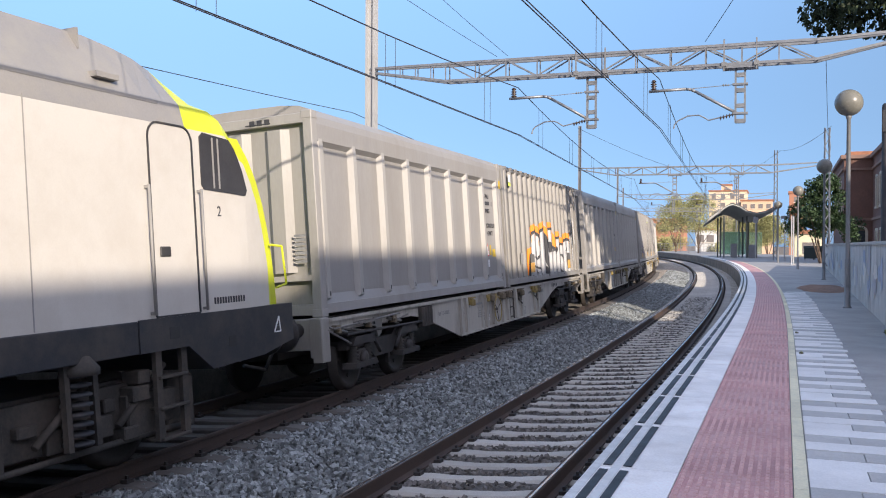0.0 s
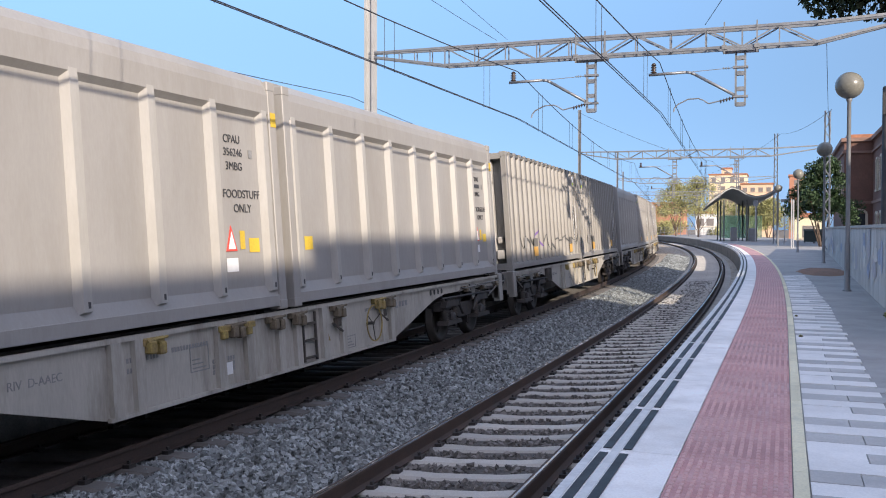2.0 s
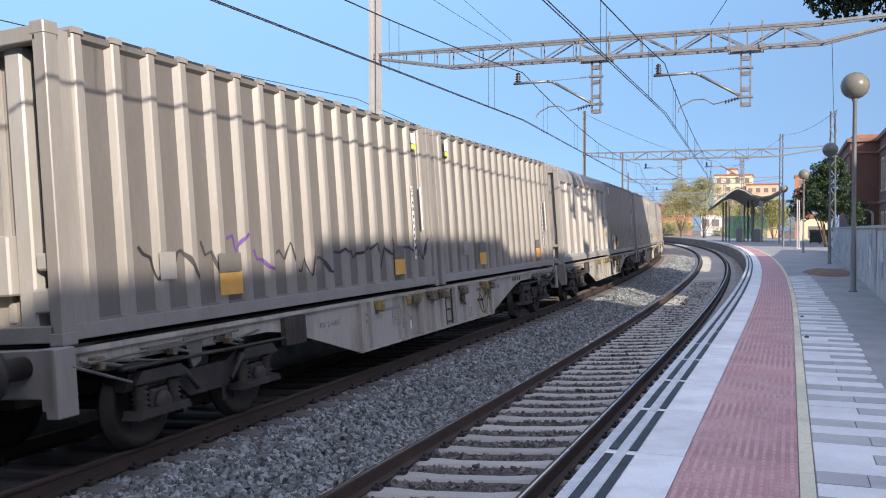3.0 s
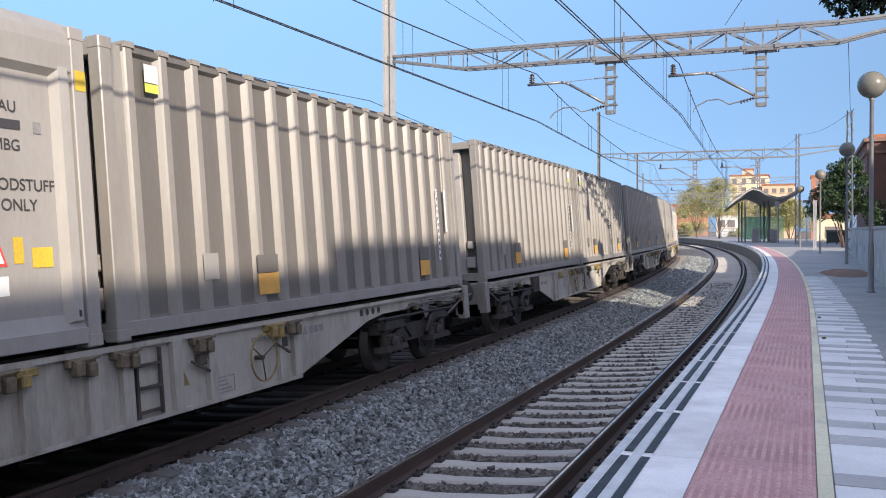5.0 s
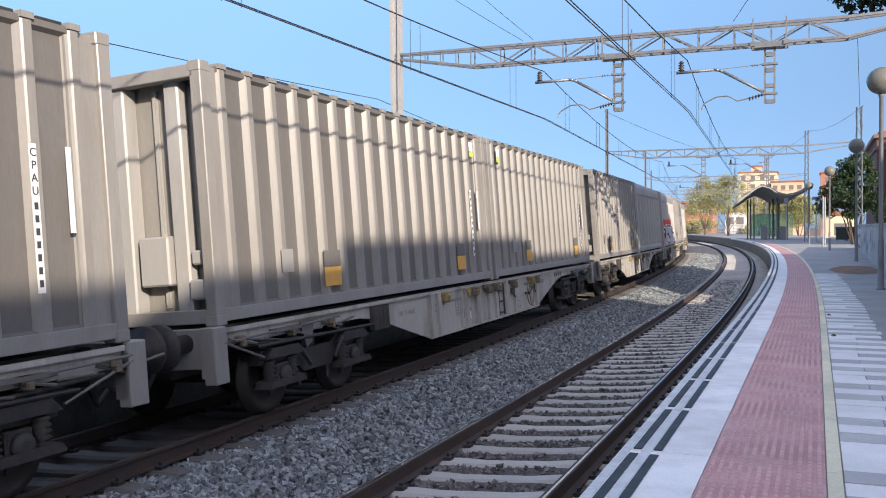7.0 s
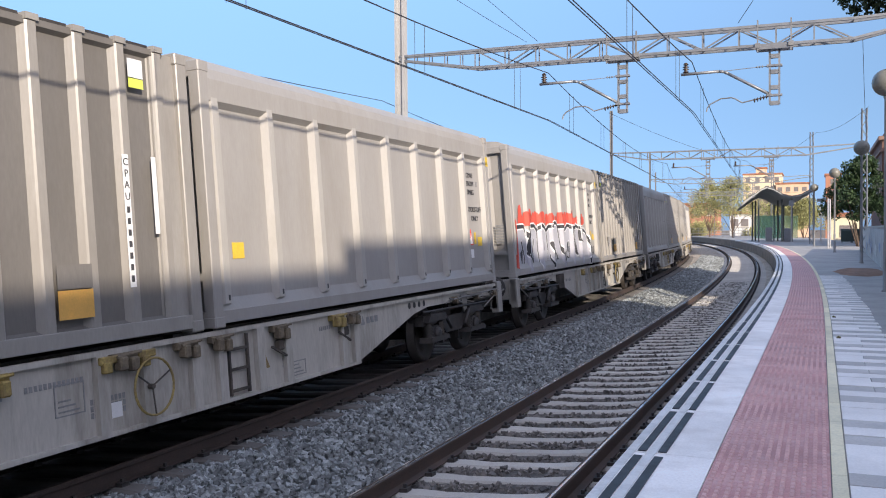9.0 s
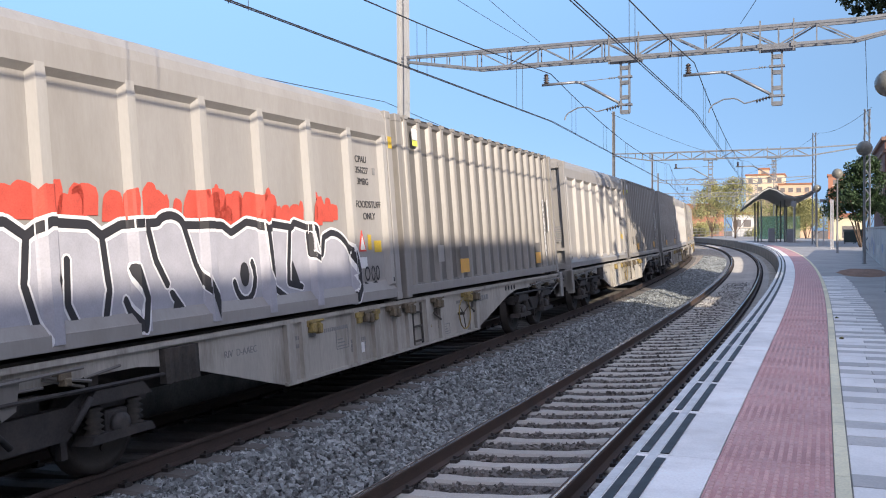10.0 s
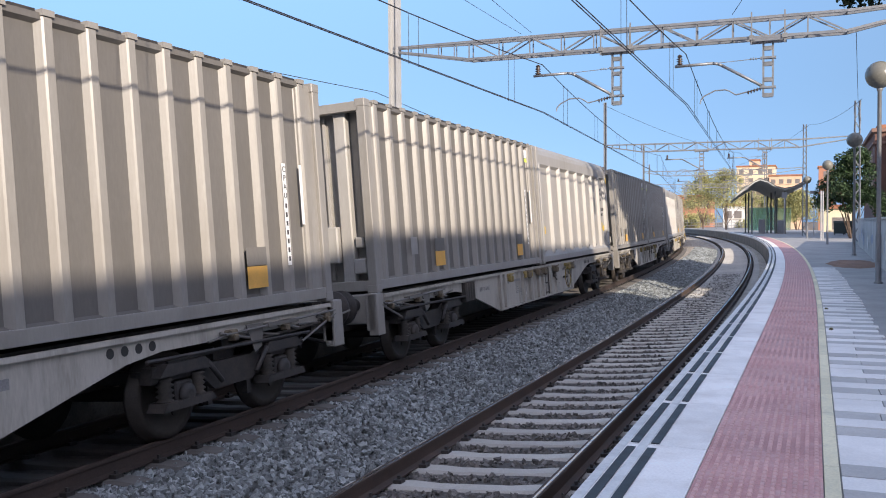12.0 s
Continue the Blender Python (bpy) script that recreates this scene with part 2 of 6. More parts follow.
    canopy_pale=material("canopy_pale", (0.45, 0.46, 0.44), 0.6, vary=0.1, scale=1),
    green_glass=glass("green_glass", (0.66, 0.93, 0.82), 0.1, 0.2),
    loco_glass=material("loco_glass", (0.05, 0.05, 0.055), 0.08, vary=0.1, bump=0),
    yellow_wall=material("ochre_wall", (0.72, 0.65, 0.46), 0.9, vary=0.08, scale=0.5),
    bin=material("bin_green", (0.05, 0.075, 0.07), 0.6, vary=0.1),
)


# ---- building helpers ----
def part(name, bm, mat, parent=None, label=""):
    """Links a bmesh as one mesh object, under its thing if there is one."""
    me = bpy.data.meshes.new(name)
    bm.to_mesh(me)
    bm.free()
    mats = mat if isinstance(mat, (list, tuple)) else [mat]
    for k in mats:
        me.materials.append(M[k])
    ob = new(name, me)
    if parent is not None:
        ob.parent = parent
    if label:
        ob["label"] = label
    return ob


def shared(name, mesh, parent, m):
    """Another object on a mesh that others use too."""
    ob = new(name, mesh)
    ob.parent = parent
    ob.matrix_basis = m
    return ob


def thing(name, label, category, group="", kind="", m=None):
    ob = new(name)
    ob.empty_display_size = 0.2
    if m is not None:
        ob.matrix_basis = m
    return tagged(ob, label, category, group, kind)


def box(bm, x0, x1, y0, y1, z0, z1, bevel=0.0, mi=0):
    vs = [bm.verts.new(p) for p in ((x0, y0, z0), (x1, y0, z0), (x1, y1, z0), (x0, y1, z0), (x0, y0, z1), (x1, y0, z1), (x1, y1, z1), (x0, y1, z1))]
    fs = [bm.faces.new([vs[i] for i in q]) for q in ((3, 2, 1, 0), (4, 5, 6, 7), (0, 1, 5, 4), (1, 2, 6, 5), (2, 3, 7, 6), (3, 0, 4, 7))]
    for f in fs:
        f.material_index = mi
    if bevel:
        es = list({e for f in fs for e in f.edges})
        for f in bmesh.ops.bevel(bm, geom=es, offset=bevel, segments=1, affect="EDGES")["faces"]:
            f.material_index = mi


def bar(bm, p0, p1, w, h=None, mi=0, sides=4):
    """A straight bar from p0 to p1; four-sided w by h, or round."""
    h = w if h is None else h
    p0, p1 = Vector(p0), Vector(p1)
    q = (p1 - p0).to_track_quat("Z", "Y")
    if sides == 4:
        ring = [Vector((sx * w / 2, sy * h / 2, 0)) for sx, sy in ((-1, -1), (1, -1), (1, 1), (-1, 1))]
    else:
        ring = [Vector((math.cos(2 * math.pi * i / sides) * w / 2, math.sin(2 * math.pi * i / sides) * h / 2, 0)) for i in range(sides)]
    a = [bm.verts.new(p0 + q @ r) for r in ring]
    b = [bm.verts.new(p1 + q @ r) for r in ring]
    n = len(ring)
    fs = [bm.faces.new((a[i], a[(i + 1) % n], b[(i + 1) % n], b[i])) for i in range(n)]
    fs += [bm.faces.new(a[::-1]), bm.faces.new(b)]
    for f in fs:
        f.material_index = mi
        f.smooth = sides > 6
    fs[-1].smooth = fs[-2].smooth = False


def lathe(bm, rings, axis="Z", sides=16, mi=0, at=(0, 0, 0)):
    """A turned body: rings of (radius, height)."""
    loops = []
    for r, h in rings:
        loop = []
        for i in range(sides):
            a = 2 * math.pi * i / sides
            c, s = r * math.cos(a), r * math.sin(a)
            p = (c, s, h) if axis == "Z" else (h, c, s) if axis == "X" else (c, h, s)
            loop.append(bm.verts.new(Vector(p) + Vector(at)))
        loops.append(loop)
    for a, b in zip(loops, loops[1:]):
        for i in range(sides):
            f = bm.faces.new((a[i], a[(i + 1) % sides], b[(i + 1) % sides], b[i]))
            f.smooth, f.material_index = True, mi
    for loop in (loops[0], loops[-1]):
        f = bm.faces.new(loop)
        f.material_index = mi


def prism(bm, outline, x0, x1, mi=0, axis="X"):
    """An outline in the plane across the axis, drawn out from x0 to x1."""
    def at(x, a, b):
        return (x, a, b) if axis == "X" else (a, x, b) if axis == "Y" else (a, b, x)
    p = [bm.verts.new(at(x0, a, b)) for a, b in outline]
    q = [bm.verts.new(at(x1, a, b)) for a, b in outline]
    n = len(outline)
    for f in [bm.faces.new((p[i], p[(i + 1) % n], q[(i + 1) % n], q[i])) for i in range(n)] + [bm.faces.new(p[::-1]), bm.faces.new(q)]:
        f.material_index = mi


def fixed(bm):
    bmesh.ops.recalc_face_normals(bm, faces=bm.faces)
    return bm


class Line:
    """A track's centre line: straight, then an arc to the left."""

    def __init__(self, x, y0, radius):
        self.x, self.y0, self.r = x, y0, radius

    def at(self, s, lat=0.0, z=0.0):
        if s < self.y0:
            return Vector((self.x + lat, s, z))
        a = (s - self.y0) / self.r
        return Vector((self.x - self.r + (self.r + lat) * math.cos(a), self.y0 + (self.r + lat) * math.sin(a), z))

    def turn(self, s):
        return max(0.0, s - self.y0) / self.r

    def stand(self, s, lat=0.0, z=0.0, cant=0.0):
        p = self.at(s, lat, z)
        return Matrix.Translation(p) @ Matrix.Rotation(self.turn(s), 4, "Z") @ Matrix.Rotation(-cant, 4, "Y")


NEAR = Line(-2.93, 14.0, 640.0)   # the platform's track
FAR = Line(-7.02, 7.3, 600.0)     # the train's track
CANT, RAIL_Z = 0.072, -0.0625
PLAT = 0.75
LIP = 1.75


def sweep(bm, line, profile, s0, s1, step=2.0, cant=0.0, closed=True, mi=0, z=0.0, cap=True):
    """Draws a profile of (lateral, height) along a line."""
    n = max(1, round((s1 - s0) / step))
    loops = []
    for i in range(n + 1):
        s = s0 + (s1 - s0) * i / n
        loops.append([bm.verts.new(line.at(s, l * math.cos(cant) - h * math.sin(cant), z + l * math.sin(cant) + h * math.cos(cant))) for l, h in profile])
    k = len(profile)
    for a, b in zip(loops, loops[1:]):
        for i in range(k if closed else k - 1):
            f = bm.faces.new((a[i], a[(i + 1) % k], b[(i + 1) % k], b[i]))
            f.material_index = mi
    if closed and cap:
        bm.faces.new(loops[0]).material_index = mi
        bm.faces.new(loops[-1][::-1]).material_index = mi
    return bm


# ---- ground, tracks, platform ----
def ground():
    bm = bmesh.new()
    n, size, mid = 24, 1500.0, (-20.0, 200.0)
    grid = [[bm.verts.new((mid[0] + size * (2 * i / n - 1), mid[1] + size * (2 * j / n - 1), -0.85)) for i in range(n + 1)] for j in range(n + 1)]
    for j in range(n):
        for i in range(n):
            bm.faces.new((grid[j][i], grid[j][i + 1], grid[j + 1][i + 1], grid[j + 1][i]))
    tagged(part("ground", bm, "earth"), "dry brown earth reaching to the horizon", "ground", kind="structure")


def bed_height(l, gap=4.1):
    """Height of the ballast at a lateral place: it follows both canted tracks."""
    a = RAIL_Z - 1.5 * CANT - 0.265
    b = RAIL_Z + 1.5 * CANT - 0.265
    if l > -1.5:
        return RAIL_Z + min(l, 1.7) * CANT - (0.218 if l > -1.2 else 0.25)
    if l > -gap + 1.5:
        return a + (b - a) * (-1.5 - l) / (gap - 3.0)
    if l > -gap - 1.7:
        return RAIL_Z + (l + gap) * CANT - 0.265
    return max(-0.84, RAIL_Z - 1.7 * CANT - 0.265 + (l + gap + 1.7) * 0.5)


def ballast_bed():
    bm = bmesh.new()
    lats = [-7.4, -6.6, -5.8, -5.0, -4.1, -3.2, -2.6, -2.0, -1.51, -1.49, -1.21, -1.19, -0.6, 0.0, 0.6, 1.2, 1.7]
    loops = []
    for s in np.arange(-12, 200, 1.0):
        gap = NEAR.at(s).x - FAR.at(s).x
        loops.append([bm.verts.new(NEAR.at(s, l if l > -1.6 else l * gap / 4.1, bed_height(l) + 0.02 * noise.noise((s * 0.7, l, 0)))) for l in lats])
    for a, b in zip(loops, loops[1:]):
        for i in range(len(lats) - 1):
            f = bm.faces.new((a[i], a[i + 1], b[i + 1], b[i]))
            far = a[i].co.y > 37
            mid = (lats[i] + lats[i + 1]) / 2
            # darker between the near rails and from the far track outwards
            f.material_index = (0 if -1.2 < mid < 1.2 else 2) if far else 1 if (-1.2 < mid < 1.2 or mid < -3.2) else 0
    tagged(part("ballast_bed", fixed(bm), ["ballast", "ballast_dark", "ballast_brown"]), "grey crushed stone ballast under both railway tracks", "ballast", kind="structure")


def stones():
    """Loose stones between and beside the rails, as one heap."""
    rng = np.random.default_rng(7)
    V = np.array([(x, y, z) for x in (-1, 1) for y in (-1, 1) for z in (-1, 1)]) * 0.72
    F = np.array([(0, 1, 3, 2), (4, 6, 7, 5), (0, 4, 5, 1), (2, 3, 7, 6), (0, 2, 6, 4), (1, 5, 7, 3)])
    spots = []

    def scatter(count, s0, s1, l0, l1, size, power):
        for _ in range(count):
            s = s0 + (s1 - s0) * rng.random() ** power
            if l0 > -1.3 and abs((s / 0.6 + 0.5) % 1 - 0.5) * 0.6 < 0.16:
                continue
            spots.append((s, l0 + (l1 - l0) * rng.random(), size * (0.6 + 0.8 * rng.random())))
    scatter(32000, 4.5, 44, -3.3, -1.2, 0.0265, 1.6)
    scatter(16000, 5, 44, -1.25, 0.8, 0.026, 1.5)
    scatter(1500, 5, 20, 0.9, 1.5, 0.03, 1.5)
    scatter(9000, 43, 85, -3.2, -1.2, 0.05, 1.3)
    for name, mat, lab, some in (("ballast_stones", "stone", "loose angular grey ballast stones between the tracks", [q for q in spots if q[1] < -1.15]),
                                 ("track_stones", "stone_dark", "darker stones between the sleepers and beside the near rails", [q for q in spots if q[1] >= -1.15])):
        heap(name, mat, lab, some, V, F, rng)


def heap(name, mat, label, spots, V, F, rng):
    verts, faces = [], []
    for i, (s, l, r) in enumerate(spots):
        p = NEAR.at(s, l, 0)
        p.z = bed_height(l) + (0.012 + 0.03 * rng.random() if l < -1.3 else 0.012 * rng.random())
        q = Euler(rng.random(3) * 6.3).to_matrix()
        shape = (V + rng.normal(0, 0.28, V.shape)) * (r * (0.6 + 0.7 * rng.random(3)))
        verts.append(shape @ np.array(q) + np.array(p))
        faces.append(F + i * len(V))
    me = bpy.data.meshes.new(name)
    me.from_pydata(np.concatenate(verts).tolist(), [], np.concatenate(faces).tolist())
    me.materials.append(M[mat])
    tagged(new(name, me), label, "ballast", kind="stuff")


def track(line, label, s0, s1, first, last, mats=("rail", "rail_top", "concrete")):
    """Two rails on concrete sleepers; the inner rail lies lower."""
    t = thing("railway_track", label, "railway track", "railway tracks", "structure")
    prof = [(-0.075, -0.172), (0.075, -0.172), (0.075, -0.16), (0.012, -0.14), (0.012, -0.045), (0.036, -0.035), (0.036, -0.008), (-0.036, -0.008), (-0.036, -0.035), (-0.012, -0.045), (-0.012, -0.14), (-0.075, -0.16)]
    cap = [(-0.034, -0.008), (0.034, -0.008), (0.028, -0.002), (-0.028, -0.002)]
    top = [(-0.004, -0.0025), (0.022, -0.0025), (0.020, 0.0), (-0.002, 0.0)]
    for side in (-0.869, 0.869):
        bm = bmesh.new()
        sweep(bm, line, [(l + side, h) for l, h in prof], s0, s1, 1.5, CANT, z=RAIL_Z)
        r = part("rail", fixed(bm), mats[0], t, "rusty rail")
        bm = bmesh.new()
        sweep(bm, line, [(l + side, h + 0.0005) for l, h in cap], s0, s1, 1.5, CANT, z=RAIL_Z)
        part("rail_crown", fixed(bm), mats[0], r)
        bm = bmesh.new()
        sweep(bm, line, [(l + side, h + 0.001) for l, h in top], s0, s1, 1.5, CANT, z=RAIL_Z)
        part("rail_head", fixed(bm), mats[1], r, "worn running surface")
    bm = bmesh.new()
    # waisted monobloc sleeper: sections along its length of half width and top height
    secs = [(-1.3, 0.13, -0.20), (-1.12, 0.135, -0.178), (-0.62, 0.13, -0.176), (-0.35, 0.118, -0.192), (0.35, 0.118, -0.192), (0.62, 0.13, -0.176), (1.12, 0.135, -0.178), (1.3, 0.13, -0.20)]
    loops = [[bm.verts.new(p) for p in ((x, -w, -0.36), (x, -w, h - 0.03), (x, -w + 0.03, h), (x, w - 0.03, h), (x, w, h - 0.03), (x, w, -0.36))] for x, w, h in secs]
    for a, b in zip(loops, loops[1:]):
        for i in range(6):
            bm.faces.new((a[i], a[(i + 1) % 6], b[(i + 1) % 6], b[i]))
    bm.faces.new(loops[0]), bm.faces.new(loops[-1])
    for side in (-0.869, 0.869):
        for d in (-0.12, 0.12):
            box(bm, side + d - 0.04, side + d + 0.04, -0.05, 0.05, -0.18, -0.14, mi=1)
            box(bm, side + d - 0.014, side + d + 0.014, -0.014, 0.014, -0.14, -0.105, mi=1)
    fixed(bm)
    ob = part("sleeper", bm, [mats[2], "steel_dark"], t, "weathered grey concrete sleeper")
    mesh, s = ob.data, first
    ob.matrix_basis = line.stand(s, 0, RAIL_Z, CANT)
    while s < last:
        s += 0.6
        shared("sleeper", mesh, t, line.stand(s, 0, RAIL_Z, CANT))
    return t


def platform():
    p = thing("platform", "curved station platform with pale coping and a red tactile strip", "platform", kind="structure")
    bm = bmesh.new()
    sweep(bm, NEAR, [(LIP + 0.06, -0.84), (LIP + 0.06, PLAT - 0.14), (LIP + 0.06, PLAT - 0.012), (16.0, PLAT - 0.012), (16.0, -0.84)], -14, 215, 2.0)
    part("platform_body", fixed(bm), "asphalt", p, "grey asphalt surface")
    bm = bmesh.new()
    sweep(bm, NEAR, [(LIP + 0.02, -0.84), (LIP + 0.02, PLAT - 0.13), (LIP + 0.056, PLAT - 0.13), (LIP + 0.056, -0.84)], -14, 190, 2.0)
    part("platform_side", fixed(bm), "face", p, "stained concrete side wall of the platform")
    # coping blocks
    s, k = -6.0, 0
    while s < 120:
        ln = 1.48
        bm = bmesh.new()
        sweep(bm, NEAR, [(LIP, PLAT - 0.125), (LIP, PLAT - 0.01), (LIP + 0.012, PLAT), (LIP + 0.56, PLAT), (LIP + 0.56, PLAT - 0.125)], s, s + ln, 1.5)
        part("coping_stone", fixed(bm), "coping", p)
        s += 1.488
    # black grip strips and white lines on the coping
    for lat, w in ((0.075, 0.055), (0.205, 0.055)):
        s = -3.0
        while s < 90:
            bm = bmesh.new()
            sweep(bm, NEAR, [(LIP + lat, PLAT + 0.001), (LIP + lat, PLAT + 0.007), (LIP + lat + w, PLAT + 0.007), (LIP + lat + w, PLAT + 0.001)], s, s + 1.36, 1.5)
            part("grip_strip", fixed(bm), "black_rubber", p)
            s += 1.488
    for lat, w in ((0.005, 0.058), (0.14, 0.056)):
        bm = bmesh.new()
        sweep(bm, NEAR, [(LIP + lat, PLAT + 0.0005), (LIP + lat, PLAT + 0.0035), (LIP + lat + w, PLAT + 0.0035), (LIP + lat + w, PLAT + 0.0005)], -4, 100, 1.5)
        part("white_line", fixed(bm), "white_paint", p, "white painted edge line")
    # tactile tiles with raised ribs
    def tile_mesh(line, s, n):
        bm = bmesh.new()
        sweep(bm, line, [(LIP + 0.566, PLAT - 0.05), (LIP + 0.566, PLAT - 0.002), (LIP + 1.236, PLAT - 0.002), (LIP + 1.236, PLAT - 0.05)], s, s + n, 0.9)
        return fixed(bm)
    s = -3.0
    while s < 90:
        n = 0.596 if s < 30 else 1.196
        part("tactile_tile", tile_mesh(NEAR, s, n), "red_tile", p)
        s += n + 0.004
    verts, faces = [], []
    for r in range(12):
        l = LIP + 0.595 + r * 0.0553
        s = 2.0
        while s < 42:
            ln = 0.062 if s < 16 else 0.3
            gap = 0.018 if s < 16 else 0.01
            a, b = NEAR.at(s, l), NEAR.at(s + ln, l)
            d = (b - a).normalized()
            nrm = Vector((d.y, -d.x, 0))
            base = len(verts)
            for pt, sg in ((a, 1), (b, -1)):
                for off, h, ins in ((-0.015, -0.003, 0), (-0.009, 0.0055, 0.006), (0.009, 0.0055, 0.006), (0.015, -0.003, 0)):
                    q = pt + nrm * off + d * ins * sg
                    verts.append((q.x, q.y, PLAT + h))
            for i in range(3):
                faces.append((base + i, base + i + 1, base + i + 5, base + i + 4))
            faces += [(base, base + 3, base + 2, base + 1), (base + 4, base + 5, base + 6, base + 7)]
            s += ln + gap
    me = bpy.data.meshes.new("tactile_ribs")
    me.from_pydata(verts, [], faces)
    me.materials.append(M["red_rib"])
    ob = new("tactile_ribs", me)
    ob.parent = p
    tagged(ob, "raised red ribs of the tactile strip", kind="stuff")
    # pale yellow kerb stones
    s = -3.0
    while s < 90:
        bm = bmesh.new()
        n = 0.79
        sweep(bm, NEAR, [(LIP + 1.243, PLAT - 0.05), (LIP + 1.243, PLAT + 0.004), (LIP + 1.325, PLAT + 0.004), (LIP + 1.325, PLAT - 0.05)], s, s + n, 0.8)
        part("kerb_stone", fixed(bm), "yellow_kerb", p, )
        s += 0.796
    # rows of pavers: long pale ones alternate with grey ones
    rng = random.Random(5)
    s, row = 0.4, 0
    while s < 30:
        d = 0.272
        edge = LIP + 1.335
        if row % 2 == 0:
            cells = [(0, 0.62 + 0.05 * rng.random(), "paver_light")]
            if s < 9:
                cells.append((0.70, 1.24 + 0.5 * (row % 4 == 0), "paver_light"))
        else:
            cut = 0.27 + 0.1 * rng.random()
            cells = [(0, cut, "paver_grey" if row % 3 else "paver_light"), (cut + 0.008, 0.62 + (0.5 if s < 9 else 0.0), "paver_grey")]
        for a, b, mat in cells:
            bm = bmesh.new()
            up = 0.006 * rng.random()
            sweep(bm, NEAR, [(edge + a, PLAT - 0.05), (edge + a, PLAT - 0.004 + up), (edge + b, PLAT - 0.004 + up), (edge + b, PLAT - 0.05)], s, s + d - 0.007, 0.4)
            part("paver", fixed(bm), mat, p)
        s += d
        row += 1


# ---- overhead line ----
GANTRIES = (-10.0, 23.5, 59.0, 92.0, 126.0)


def lattice_mast(bm, x, y, z0, z1, w):
    for dx in (-w / 2, w / 2):
        for dy in (-w / 2, w / 2):
            bar(bm, (x + dx, y + dy, z0), (x + dx * 0.7, y + dy * 0.7, z1), 0.05)
    n = int((z1 - z0) / 0.55)
    for i in range(n):
        a, b = z0 + (z1 - z0) * i / n, z0 + (z1 - z0) * (i + 1) / n
        f = w / 2
        sg = 1 if i % 2 else -1
        for d in (-f, f):
            bar(bm, (x - sg * f, y + d, a), (x + sg * f, y + d, b), 0.025)
            bar(bm, (x + d, y - sg * f, a), (x + d, y + sg * f, b), 0.025)


